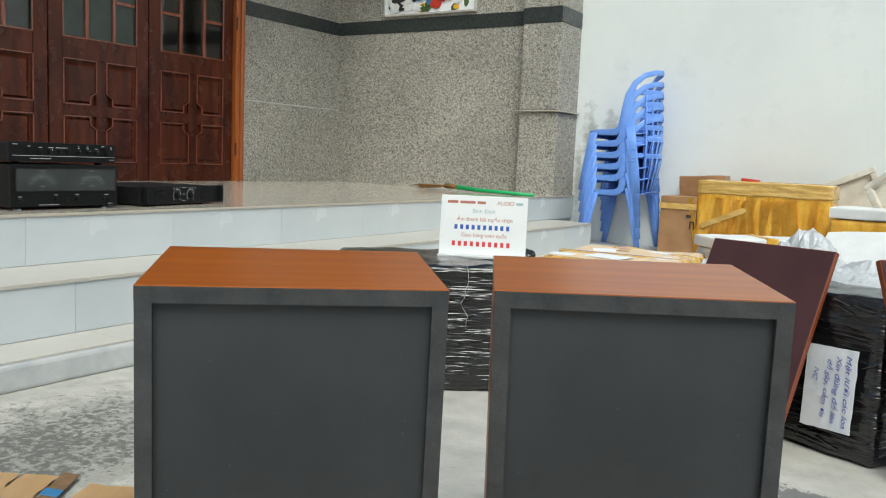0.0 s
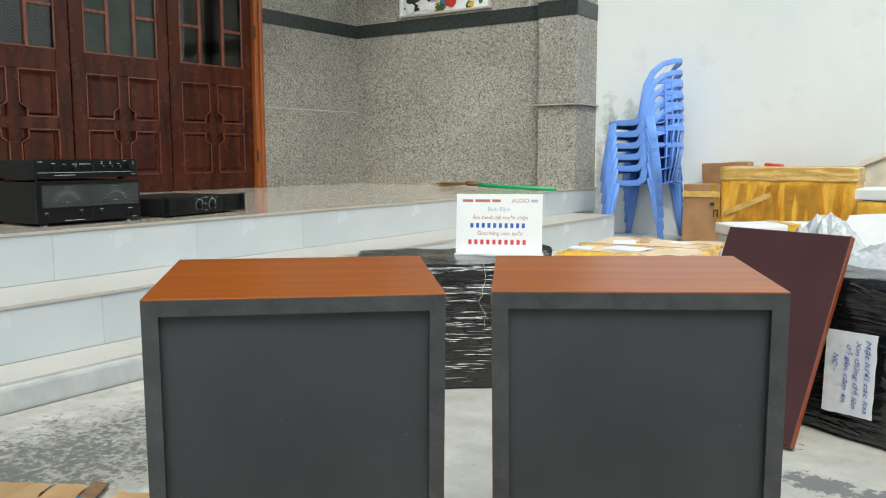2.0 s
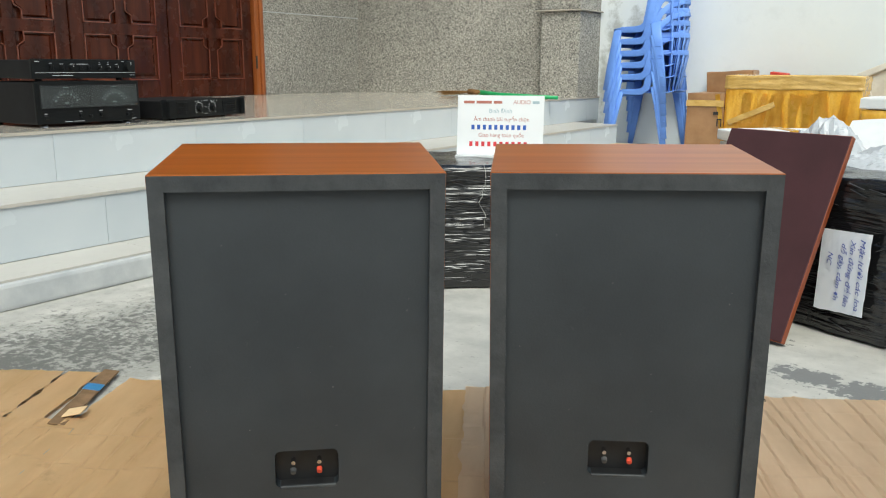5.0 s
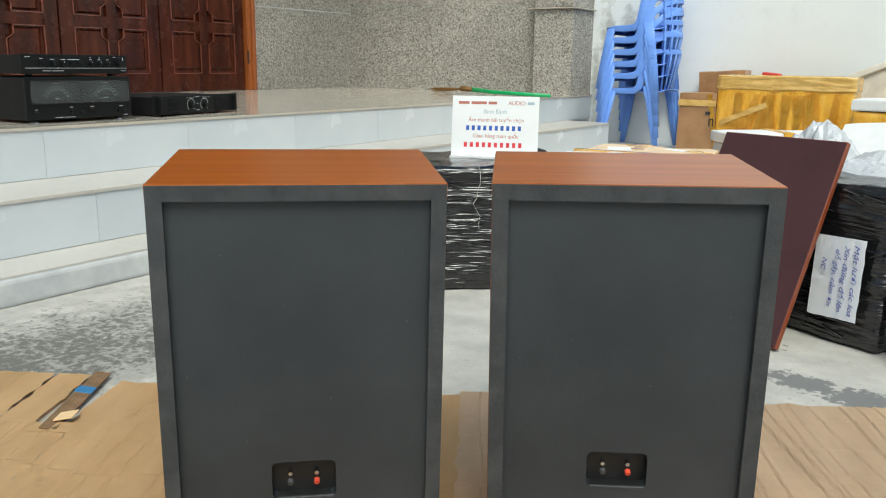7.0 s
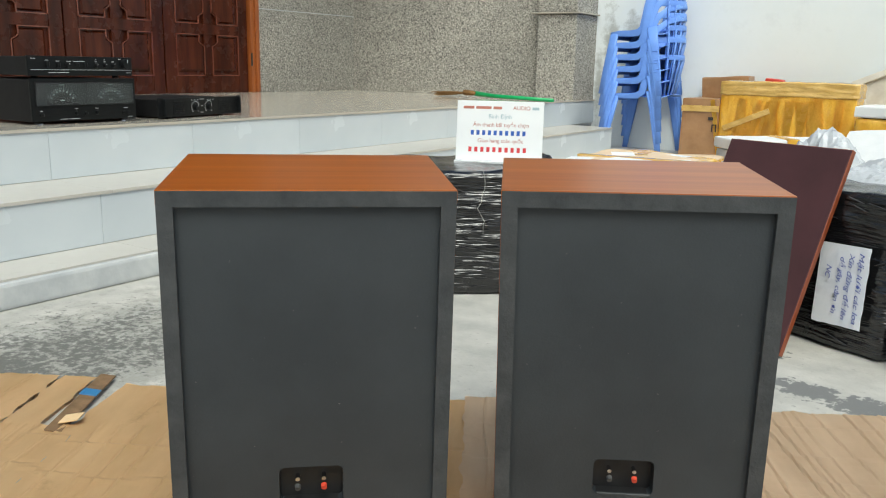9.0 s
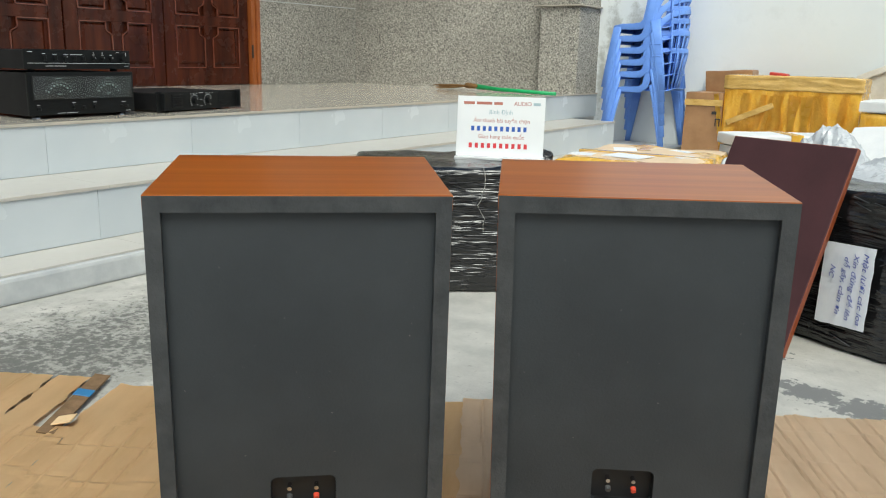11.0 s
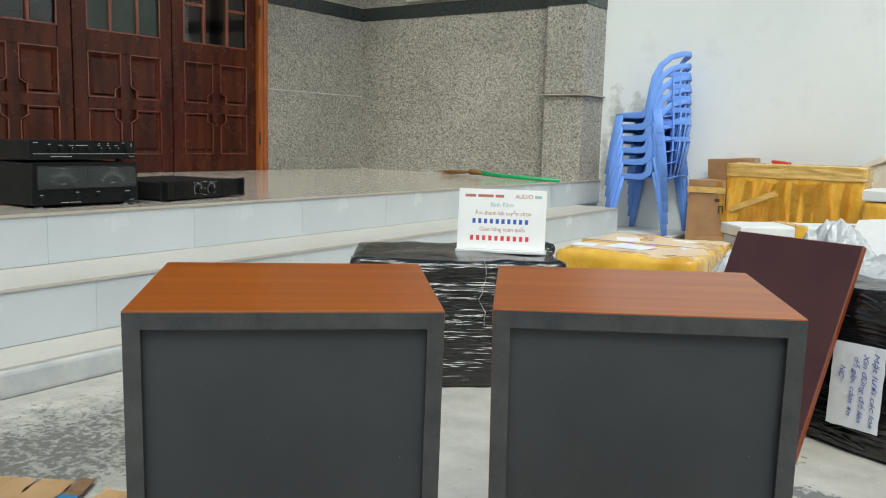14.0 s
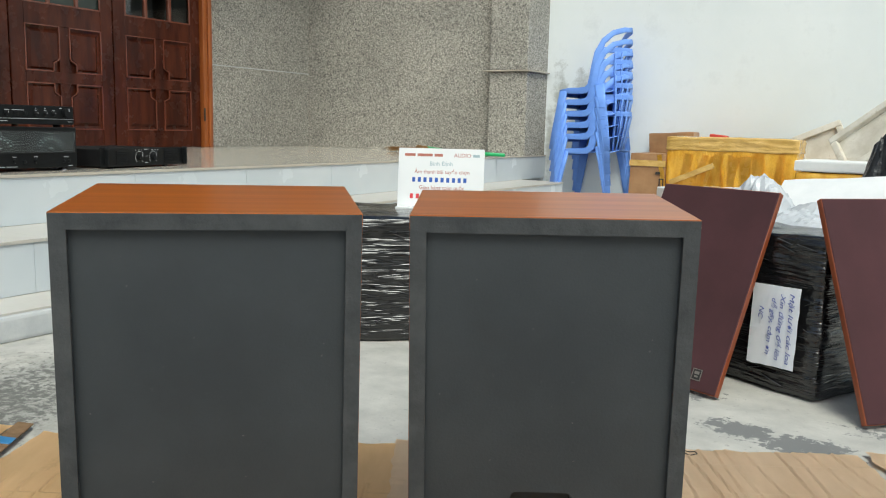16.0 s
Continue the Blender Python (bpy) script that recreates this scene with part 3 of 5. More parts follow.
add_box(jf, DOOR_X - 0.12, DOOR_X + 0.025, JAMB_Y - 0.085, JAMB_Y - 0.040, PORCH_Z, 2.86, 0.004)
add_box(jf, DOOR_X - 0.12, DOOR_X + 0.045, JAMB_Y - 0.040, JAMB_Y, PORCH_Z, 2.86, 0.006)
add_box(jf, DOOR_X - 0.12, DOOR_X + 0.025, 1.05, 1.125, PORCH_Z, 2.86, 0.004)
add_box(jf, DOOR_X - 0.12, DOOR_X + 0.025, 1.125, JAMB_Y - 0.085, 2.835, 2.86, 0.004)
structure("door_frame", jf, jamb_wood, "bright orange varnished wooden door frame", "door frame")


# ---- loudspeakers, seen from the back ----
def loudspeaker(x, y, rz, lean, roll, cup_x, cz, label, W, H, F):
    D = 0.290
    e = thing("loudspeaker", pose(x, y, 0.0145, lean, roll, rz), label, "loudspeaker", "pair of loudspeakers")
    for a in (-W / 2, W / 2 - 0.019):
        part("side_panel", box(a, a + 0.019, -D / 2, D / 2, 0, H, 0.0012), veneer_side, e, "walnut veneered side")
    part("top_panel", box(-W / 2 - 0.0004, W / 2 + 0.0004, -D / 2, D / 2, H - 0.019, H + 0.0006, 0.0015, 2), veneer, e, "orange-brown walnut veneer top")
    part("bottom_panel", box(-W / 2 + 0.02, W / 2 - 0.02, -D / 2, D / 2, 0.0, 0.019), veneer, e)
    part("front_baffle", box(-W / 2 + 0.02, W / 2 - 0.02, D / 2 - 0.03, D / 2 - 0.015, 0.02, H - 0.02), back_paint, e)
    rim = frame_bm(-W / 2 + 0.0006, W / 2 - 0.0006, 0.0006, H - 0.0006, F, -D / 2 - 0.002, -D / 2 + 0.002)
    part("back_rim", rim, frame_paint, e, "charcoal painted back rim, slightly chipped")
    inner = frame_bm(-W / 2 + F - 0.002, W / 2 - F + 0.002, F - 0.002, H - F + 0.002, 0.002, -D / 2 + 0.001, -D / 2 + 0.012)
    part("rim_reveal", inner, frame_paint, e)
    # the panel is cut out round the terminal cup
    cw, chh = 0.087, 0.056
    x0, x1, yb = -W / 2 + F - 0.001, W / 2 - F + 0.001, -D / 2 + 0.0095
    pb = bmesh.new()
    for a, b, c, d in ((x0, cup_x - cw / 2, 0.02, H - 0.02), (cup_x + cw / 2, x1, 0.02, H - 0.02),
                       (cup_x - cw / 2, cup_x + cw / 2, 0.02, cz - chh / 2), (cup_x - cw / 2, cup_x + cw / 2, cz + chh / 2, H - 0.02)):
        add_box(pb, a, b, yb, yb + 0.014, c, d)
    bmesh.ops.remove_doubles(pb, verts=pb.verts, dist=0.00005)
    part("back_panel", pb, back_paint, e, "matt charcoal painted back panel")
    cu = part("terminal_cup", box(cup_x - cw / 2, cup_x + cw / 2, yb + 0.022, yb + 0.026, cz - chh / 2, cz + chh / 2), cup_plastic, e, "recessed black terminal cup")
    part("cup_sleeve", frame_bm(cup_x - cw / 2 - 0.002, cup_x + cw / 2 + 0.002, cz - chh / 2 - 0.002, cz + chh / 2 + 0.002, 0.0022, yb + 0.0005, yb + 0.024), cup_plastic, cu)
    part("cup_lip", box(cup_x - cw / 2 + 0.006, cup_x + cw / 2 - 0.003, yb - 0.0008, yb + 0.004, cz - chh / 2 - 0.003, cz - chh / 2 + 0.002, 0.001), frame_paint, cu, "worn lower lip")
    # rounded corners of the cut-out
    for sx in (-1, 1):
        for sz in (-1, 1):
            r = 0.011
            ox, oz = cup_x + sx * (cw / 2 + 0.0005), cz + sz * (chh / 2 + 0.0005)
            ol = [(ox, oz)] + [(ox - sx * r * (1 - math.sin(a)), oz - sz * r * (1 - math.cos(a))) for a in (radians(15 * k) for k in range(7))]
            part("cup_corner", prism(ol, yb - 0.00005, yb + 0.020), back_paint, cu)
    for dx, mt, lb in ((-0.019, grey_plastic, "black terminal post"), (0.017, red_plastic, "red terminal post")):
        t = part("terminal", cyl(0.0030, 0.0030, 0.013, Matrix.Translation((cup_x + dx, yb + 0.022, cz + 0.004)) @ Matrix.Rotation(radians(90), 4, "X"), 14), chrome, cu, lb)
        for k, (r, z0, z1) in enumerate(((0.0042, 0.010, 0.0165),)):
            t2 = cyl(r, r * 0.9, z1 - z0, Matrix.Translation((cup_x + dx, yb + 0.010, cz + 0.0005)) @ Matrix.Rotation(radians(112), 4, "X"), 14)
            bmesh.ops.translate(t2, verts=t2.verts, vec=(0, -0.002, -0.005))
            part("post_cap", t2, mt, cu)
    return e


veneer_side = mat("walnut_veneer_upright", (0.25, 0.062, 0.014), (0.40, 0.115, 0.027), 0.42, 4.5, 7, (9, 9, 0.5), coat=0.1)
loudspeaker(0.022, 0.244, 42.8, 2.6, 0.2, -0.002, 0.179, "walnut veneered loudspeaker seen from its charcoal back", 0.371, 0.593, 0.0200)
loudspeaker(0.3850, 0.5645, 29.6, 2.4, -0.5, -0.004, 0.166, "walnut veneered loudspeaker with a sheen on its top", 0.383, 0.588, 0.0218)


# ---- grilles leaning on the wrapped carton ----
def grille(corner, along, up, label):
    """corner: bottom corner on the ground; along and up: the edge directions and lengths."""
    a, u = Vector(along), Vector(up)
    W, H = a.length, u.length
    ax, uz = a.normalized(), u.normalized()
    ny = uz.cross(ax).normalized()
    m = Matrix.Translation(corner) @ Matrix((ax, ny, uz)).transposed().to_4x4()
    e = thing("speaker_grille", m, label, "speaker grille", "speaker grilles")
    rim = frame_bm(0, W, 0, H, 0.012, -0.009, 0.009, 0.0015)
    part("edge_frame", rim, grille_edge, e, "orange-brown wooden edge")
    part("cloth", box(0.0018, W - 0.0018, -0.0112, 0.004, 0.0018, H - 0.0018, 0.002), grille_cloth, e, "maroon grille cloth")
    return e


g1 = grille((0.058, 1.769, 0.010), (0.362, -0.134, 0.0), (0.085, 0.230, 0.540), "maroon cloth speaker grille with an orange wooden edge")
bdg = part("badge", box(0.300, 0.329, -0.0130, -0.0105, 0.028, 0.060, 0.001), badge_dark, g1, "small square badge")
part("badge_rim", frame_bm(0.300, 0.329, 0.028, 0.060, 0.002, -0.0137, -0.0125), badge_light, bdg)
bars = bmesh.new()
add_box(bars, 0.307, 0.322, -0.0137, -0.0125, 0.045, 0.053)
add_box(bars, 0.309, 0.320, -0.0137, -0.0125, 0.036, 0.041)
part("badge_print", bars, badge_light, bdg)
grille((0.776, 1.622, 0.010), (0.258, 0.262, 0.0), (-0.168, 0.166, 0.536), "maroon cloth speaker grille leaning the other way")


# ---- cartons in black film ----
def film_box(x, y, rz, sx, sy, sz, seed, label, rough=0.010):
    e = thing("wrapped_carton", pose(x, y, 0, 0, 0, rz), label, "carton", "cartons in black film")
    part("wrapping", lumpy_box(sx, sy, sz, rough, 9.0, 30, 0.022, seed, (0.7, 0.7, 3.2)), black_film, e, smooth=True)
    rnd = random.Random(int(seed * 10))
    # thin pale strips painted as glints along the film's creases
    ridges = bmesh.new()
    for k in range(44):
        z = rnd.uniform(0.03, sz - 0.02)
        side = rnd.choice((0, 0, 0, 1, 2))
        L = rnd.uniform(0.015, 0.07)
        t = rnd.uniform(-0.45, 0.45)
        if side == 0:
            c = rnd.uniform(-sx / 2 + L / 2, sx / 2 - L / 2)
            m = Matrix.Translation((c, -sy / 2 - 0.003, z)) @ Matrix.Rotation(t, 4, "Y")
        else:
            s = 1 if side == 1 else -1
            c = rnd.uniform(-sy / 2 + L / 2, sy / 2 - L / 2)
            m = Matrix.Translation((s * (sx / 2 + 0.003), c, z)) @ Matrix.Rotation(radians(90 * s), 4, "Z") @ Matrix.Rotation(t, 4, "Y")
        w = rnd.uniform(0.0002, 0.0007)
        add_box(ridges, -L / 2, L / 2, -0.004, 0.004, -w, w, 0, 1, m)
    tagged(part("film_folds", ridges, glint_pale, e, "thin creases in the film, coloured pale as painted glints"), kind="stuff")
    return e


mid_box = film_box(-0.775, 1.828, 38.0, 0.70, 0.50, 0.420, 3.0, "carton wrapped in wrinkled black stretch film")
rnd = random.Random(5)
pts = [(0.075 + 0.006 * math.sin(k * 0.9) + rnd.uniform(-0.008, 0.008), -0.268, 0.425 - k * 0.021) for k in range(16)]
part("raffia_tie", sweep(pts[:11], 0.0009, 6), rope, mid_box, "pale raffia tie")
part("film_knot", lumpy_box(0.10, 0.07, 0.035, 0.016, 20, 12, 0.012, 4.0), black_film, mid_box, "twisted knot of film").location = (0.30, 0.02, 0.412)
film_box(0.512, 2.039, -24.8, 0.48, 0.40, 0.450, 8.0, "tall carton in shiny black film with a taped note")

# the note, taped to the carton's face
nt = thing("handwritten_note", pose(0.512, 2.039, 0, 0, 0, -24.8) @ Matrix.Translation((0.112, -0.2205, 0.192)) @ Matrix.Rotation(radians(-2), 4, "Y"),
           "creased white note with blue handwriting, taped to black film", "note")
nb = bmesh.new()
bmesh.ops.create_grid(nb, x_segments=14, y_segments=18, size=0.5)
for v in nb.verts:
    x, z = v.co.x * 0.146, v.co.y * 0.226
    if v.co.x > 0.49:
        x += 0.004 * noise.noise(Vector((z * 30, 2.0, 0)))
    if v.co.y < -0.49:
        z += 0.006 * noise.noise(Vector((x * 30, 7.0, 0)))
    v.co = (x + 0.06 * z, 0.0012 * noise.noise(Vector((x * 40, z * 40, 1))), z)
bmesh.ops.solidify(nb, geom=nb.faces[:], thickness=0.0006)
bmesh.ops.recalc_face_normals(nb, faces=nb.faces)
part("sheet", nb, paper, nt)
for k, (txt, off, ln) in enumerate((("Mặt lưới các loa", 0.048, 0.195), ("Xin đừng để lên", 0.018, 0.185), ("dễ gãy, cảm ơn", -0.010, 0.16), ("NC", -0.042, 0.035))):
    z = 0.0 if k < 3 else 0.035
    letters(txt, 0.0205, Matrix.Translation((off + 0.004, -0.0035, z)) @ Matrix.Rotation(radians(90), 4, "X") @ Matrix.Rotation(radians(-92 - 2 * k), 4, "Z"),
            ink_pen, nt, "handwriting", 0.25, ln)

# ---- the sign on the middle carton ----
sg = thing("price_sign", pose(-0.640, 1.915, 0.419, 0, 0, 26.0), "white card sign with blue and red print on a clear stand", "sign")
SW, SH = 0.306, 0.218
tilt = Matrix.Rotation(radians(-9), 4, "X")
part("board", box(-SW / 2, SW / 2, -0.0015, 0.0015, 0.006, SH, 0.001, 1, tilt), sign_white, sg)
part("stand", box(-SW / 2 - 0.001, SW / 2 + 0.006, -0.040, 0.045, 0.0, 0.010, 0.003, 2), sign_base, sg, "clear acrylic stand")


def on_board(x, z):
    return tilt @ Matrix.Translation((x, -0.0019, z)) @ Matrix.Rotation(radians(90), 4, "X")


letters("Bình Định", 0.021, on_board(0, 0.163), ink_teal, sg, width=0.080)
letters("Âm thanh bãi tuyển chọn", 0.020, on_board(0.004, 0.134), ink_brown, sg, width=0.196)
letters("Giao hàng toàn quốc", 0.020, on_board(0.004, 0.078), ink_brown, sg, width=0.160)
letters("AUDIO", 0.020, on_board(0.075, 0.194), ink_brown, sg, width=0.060)


def print_bars(widths, x, z, h, gap, material):
    bm = bmesh.new()
    for w in widths:
        add_box(bm, x, x + w, -0.0021, -0.0013, z - h / 2, z + h / 2, 0, 1, tilt)
        x += w + gap
    part("print_bar", bm, material, sg)


print_bars((0.038, 0.054, 0.03), -0.131, 0.194, 0.0095, 0.007, ink_brown)
print_bars((0.024,), 0.112, 0.194, 0.0095, 0.005, ink_teal)
print_bars([0.0110] * 10, -0.102, 0.106, 0.0165, 0.0093, ink_blue)
print_bars([0.0112] * 10, -0.108, 0.047, 0.0170, 0.0102, ink_red)


# ---- hi-fi on the porch ----
def deck(x, y, z, rz, w, h, d, label, name, k=1.0):
    e = thing(name, Matrix.Translation((x, y, z)) @ Matrix.Rotation(radians(90 + rz), 4, "Z") @ Matrix.Scale(k, 4), label, "amplifier")
    part("case", box(-w / 2 + 0.004, w / 2 - 0.004, 0.008, d, 0.0, h - 0.003, 0.003), amp_case, e, "black painted steel case")
    return e


def knob(parent, x, z, r, dep, material=None, y=0.0):
    p = part("knob", cyl(r, r * 0.93, dep, Matrix.Translation((x, y, z)) @ Matrix.Rotation(radians(90), 4, "X"), 22), material or amp_black, parent, "black turning knob")
    part("pointer", box(x - r * 0.07, x + r * 0.07, y - dep - 0.0006, y - dep + 0.001, z + r * 0.25, z + r * 0.85), grey_print, p, "pale pointer line")
    return p


def caption(parent, x, z, w, h=0.0022, y=0.0, material=None):
    part("print_bar", box(x - w / 2, x + w / 2, y - 0.0007, y + 0.001, z - h / 2, z + h / 2), material or grey_print, parent)


W = 0.456
pw = deck(-2.365, 1.447, PORCH_Z + 0.0126, 0.5, W, 0.163, 0.40, "black power amplifier with two glass-fronted level meters", "power_amplifier", 1.05)
part("faceplate", box(-W / 2, W / 2, -0.004, 0.008, 0.002, 0.163, 0.002, 2), amp_black, pw, "black brushed faceplate")
mx0, mx1, mz0, mz1 = -W / 2 + 0.020, W / 2 - 0.010, 0.062, 0.147
win = part("meter_window", box(mx0, mx1, -0.0055, -0.003, mz0, mz1), meter_face, pw, "wide dark meter window")
part("window_rim", frame_bm(mx0 - 0.003, mx1 + 0.003, mz0 - 0.003, mz1 + 0.003, 0.003, -0.0085, -0.003, 0.0006), amp_vent, win)
part("window_glass", box(mx0, mx1, -0.0078, -0.0070, mz0, mz1), meter_glass, win, "clear meter glass").visible_shadow = False
for cx in (mx0 + 0.105, mx0 + 0.318):
    for k in range(15):
        a = radians(140 - k * 100 / 14)
        R = 0.125
        px, pz = cx + R * 0.55 * math.cos(a), mz0 - 0.022 + R * 0.72 * math.sin(a) - 0.006
        L = 0.006 if k % 2 == 0 else 0.0035
        part("scale_tick", box(-0.0007, 0.0007, -0.0064, -0.0052, 0, L, 0, 1, Matrix.Translation((px, 0, pz)) @ Matrix.Rotation(radians(90) - a, 4, "Y")), meter_print, win)
    for k in range(8):
        a = radians(136 - k * 92 / 7)
        px, pz = cx + 0.062 * math.cos(a), mz0 - 0.036 + 0.09 * math.sin(a)
        part("scale_figure", box(px - 0.0028, px + 0.0028, -0.0064, -0.0052, pz - 0.002, pz + 0.003), meter_print, win)
    caption(win, cx, mz0 + 0.018, 0.018, 0.0025, -0.0056, meter_print)
    caption(win, cx, mz1 - 0.008, 0.022, 0.0018, -0.0056, meter_print)
part("window_divider", box(mx0 + 0.207, mx0 + 0.2105, -0.0068, -0.003, mz0, mz1), amp_vent, win)
for bx, bw in ((-W / 2 + 0.036, 0.016), (W / 2 - 0.062, 0.010), (W / 2 - 0.038, 0.010), (-0.005, 0.012)):
    part("push_button", box(bx - bw / 2, bx + bw / 2, -0.011, -0.003, 0.020, 0.032, 0.0015), amp_black, pw, "black push button")
for bx in (-0.045, 0.045):
    part("knob", cyl(0.0085, 0.008, 0.012, Matrix.Translation((bx, -0.003, 0.030)) @ Matrix.Rotation(radians(90), 4, "X"), 18), amp_black, pw, "small black knob")
for bx, z, w in ((-W / 2 + 0.036, 0.040, 0.012), (-0.045, 0.046, 0.014), (0.045, 0.046, 0.016), (W / 2 - 0.05, 0.044, 0.02), (W / 2 - 0.03, 0.008, 0.022), (-0.10, 0.008, 0.032), (-0.055, 0.008, 0.045)):
    caption(pw, bx, z, w, 0.002, -0.004)
for fx in (-W / 2 + 0.045, W / 2 - 0.045):
    for fy in (0.03, 0.36):
        part("foot", cyl(0.018, 0.014, 0.012, Matrix.Translation((fx, fy, -0.012)), 20), chrome, pw, "bright round foot")

pre = deck(-2.372, 1.445, PORCH_Z + 0.1945, 1.2, W, 0.074, 0.36, "slim black preamplifier standing on the power amplifier", "preamplifier", 1.05)
part("faceplate", box(-W / 2, W / 2, -0.004, 0.008, 0.0, 0.074, 0.002, 2), amp_black, pre, "black brushed faceplate")
for fx in (-W / 2 + 0.05, W / 2 - 0.05):
    for fy in (0.04, 0.32):
        part("foot", cyl(0.014, 0.013, 0.010, Matrix.Translation((fx, fy, -0.010)), 16), amp_vent, pre, "black rubber foot")
part("trim_line", box(-W / 2 + 0.012, W / 2 - 0.002, -0.0052, -0.0035, 0.0215, 0.0232), grey_print, pre, "thin silver line")
knob(pre, W / 2 - 0.034, 0.047, 0.021, 0.020, None, -0.004)
for kx in (0.060, 0.100, 0.138):
    knob(pre, kx, 0.040, 0.0085, 0.014, None, -0.004)
for kx in (-0.150, -0.105):
    part("lever", box(kx - 0.005, kx + 0.005, -0.016, -0.003, 0.030, 0.052, 0.002), amp_black, pre, "black lever switch")
knob(pre, -0.062, 0.040, 0.011, 0.012, None, -0.004)
for kx in (-0.025, 0.012):
    part("lever", box(kx - 0.006, kx + 0.006, -0.014, -0.003, 0.032, 0.050, 0.002), amp_black, pre, "black lever switch")
for k in range(12):
    caption(pre, -0.128 + 0.0095 * k + (0.012 if k > 4 else 0), 0.062, 0.005, 0.006)
for bx, z, w in ((-0.205, 0.064, 0.02), (-0.15, 0.058, 0.012), (-0.105, 0.055, 0.016), (-0.06, 0.055, 0.02), (-0.015, 0.055, 0.05), (0.06, 0.055, 0.01), (0.1, 0.055, 0.01), (0.138, 0.055, 0.012),
                 (0.06, 0.063, 0.005), (0.10, 0.063, 0.005), (0.17, 0.066, 0.012), (-0.13, 0.012, 0.032), (-0.085, 0.012, 0.05), (0.21, 0.012, 0.022)):
    caption(pre, bx, z, w, 0.0022, -0.004)

PW = 0.585
pa = deck(-2.405, 2.082, PORCH_Z + 0.008, 9.0, PW - 0.07, 0.082, 0.44, "flat black stage power amplifier with rack ears", "stage_amplifier")
part("faceplate", box(-PW / 2 + 0.03, PW / 2 - 0.03, -0.006, 0.008, 0.0, 0.084, 0.002, 2), amp_black, pa, "black front panel")
for s in (-1, 1):
    ear = part("rack_ear", box(min(s * PW / 2, s * (PW / 2 - 0.034)), max(s * PW / 2, s * (PW / 2 - 0.034)), -0.008, -0.001, -0.002, 0.088, 0.002), amp_black, pa, "folded rack ear")
    part("ear_handle", box(s * (PW / 2 - 0.03) - 0.005, s * (PW / 2 - 0.03) + 0.005, -0.030, -0.004, 0.004, 0.082, 0.003), amp_black, ear, "upright handle")
    for z in (0.014, 0.072):
        part("screw_hole", cyl(0.0035, 0.0035, 0.002, Matrix.Translation((s * (PW / 2 - 0.012), -0.008, z)) @ Matrix.Rotation(radians(90), 4, "X"), 10), amp_vent, ear)
    x0 = s * 0.150 + (0.02 if s > 0 else -0.01)
    vent = part("vent", box(x0 - 0.036 - (0.012 if s > 0 else 0), x0 + 0.036 + (0.012 if s > 0 else 0), -0.0068, -0.0055, 0.012, 0.074), amp_vent, pa, "slotted air vent")
    for k in range(6):
        part("slat", box(x0 - 0.036 - (0.012 if s > 0 else 0), x0 + 0.036 + (0.012 if s > 0 else 0), -0.0105, -0.006, 0.013 + 0.0105 * k, 0.0185 + 0.0105 * k, 0.001), amp_black, vent)
for kx in (-0.045, 0.048):
    k0 = knob(pa, kx, 0.040, 0.017, 0.018, None, -0.006)
    for k in range(15):
        a = radians(225 - k * 270 / 14)
        part("dial_mark", box(-0.0019, 0.0019, -0.0069, -0.0055, -0.0019, 0.0019, 0, 1, Matrix.Translation((kx + 0.0275 * math.cos(a), 0, 0.040 + 0.0275 * math.sin(a)))), grey_print, k0)
for bx, z, w in ((-0.07, 0.074, 0.008), (-0.05, 0.074, 0.008), (-0.03, 0.074, 0.006), (0.0, 0.077, 0.028), (0.04, 0.074, 0.01), (0.06, 0.074, 0.006), (0.08, 0.074, 0.008), (-0.045, 0.068, 0.012), (0.048, 0.068, 0.012), (0.0, 0.045, 0.014), (0.0, 0.014, 0.02)):
    caption(pa, bx, z, w, 0.0026, -0.006)
for fx in (-0.18, 0.18):
    for fy in (0.04, 0.38):
        part("foot", cyl(0.014, 0.013, 0.008, Matrix.Translation((fx, fy, -0.008)), 14), amp_vent, pa)


# ---- broom lying on the porch ----
br = thing("broom", Matrix.Translation((-3.165, 5.496, PORCH_Z + 0.012)) @ Matrix.Rotation(radians(-12), 4, "Z"), "straw broom with a green plastic handle lying on the porch", "broom")
part("handle", sweep([(0.22, 0, 0.025), (0.45, 0, 0.012), (1.06, 0, 0.004)], [0.022, 0.016, 0.014], 12), green_plastic, br, "green plastic handle", True)
part("binding", sweep([(0.10, 0, 0.03), (0.24, 0, 0.026)], [0.035, 0.024], 12, 0.7), straw, br, "bound straw neck", True)
rnd = random.Random(11)
bristles = bmesh.new()
for k in range(150):
    a = rnd.uniform(-1, 1)
    z1 = rnd.uniform(-0.006, 0.03)
    p0, p1 = Vector((0.14, a * 0.02, 0.028)), Vector((-0.19 + rnd.uniform(-0.03, 0.06), a * 0.11, z1))
    d = p1 - p0
    m = Matrix.Translation(p0) @ d.to_track_quat("Z", "Y").to_matrix().to_4x4()
    add_cyl(bristles, 0.0028, 0.0012, d.length, m, 4, False)
tagged(part("bristles", bristles, straw, br, "brown straw bristles"), kind="stuff")

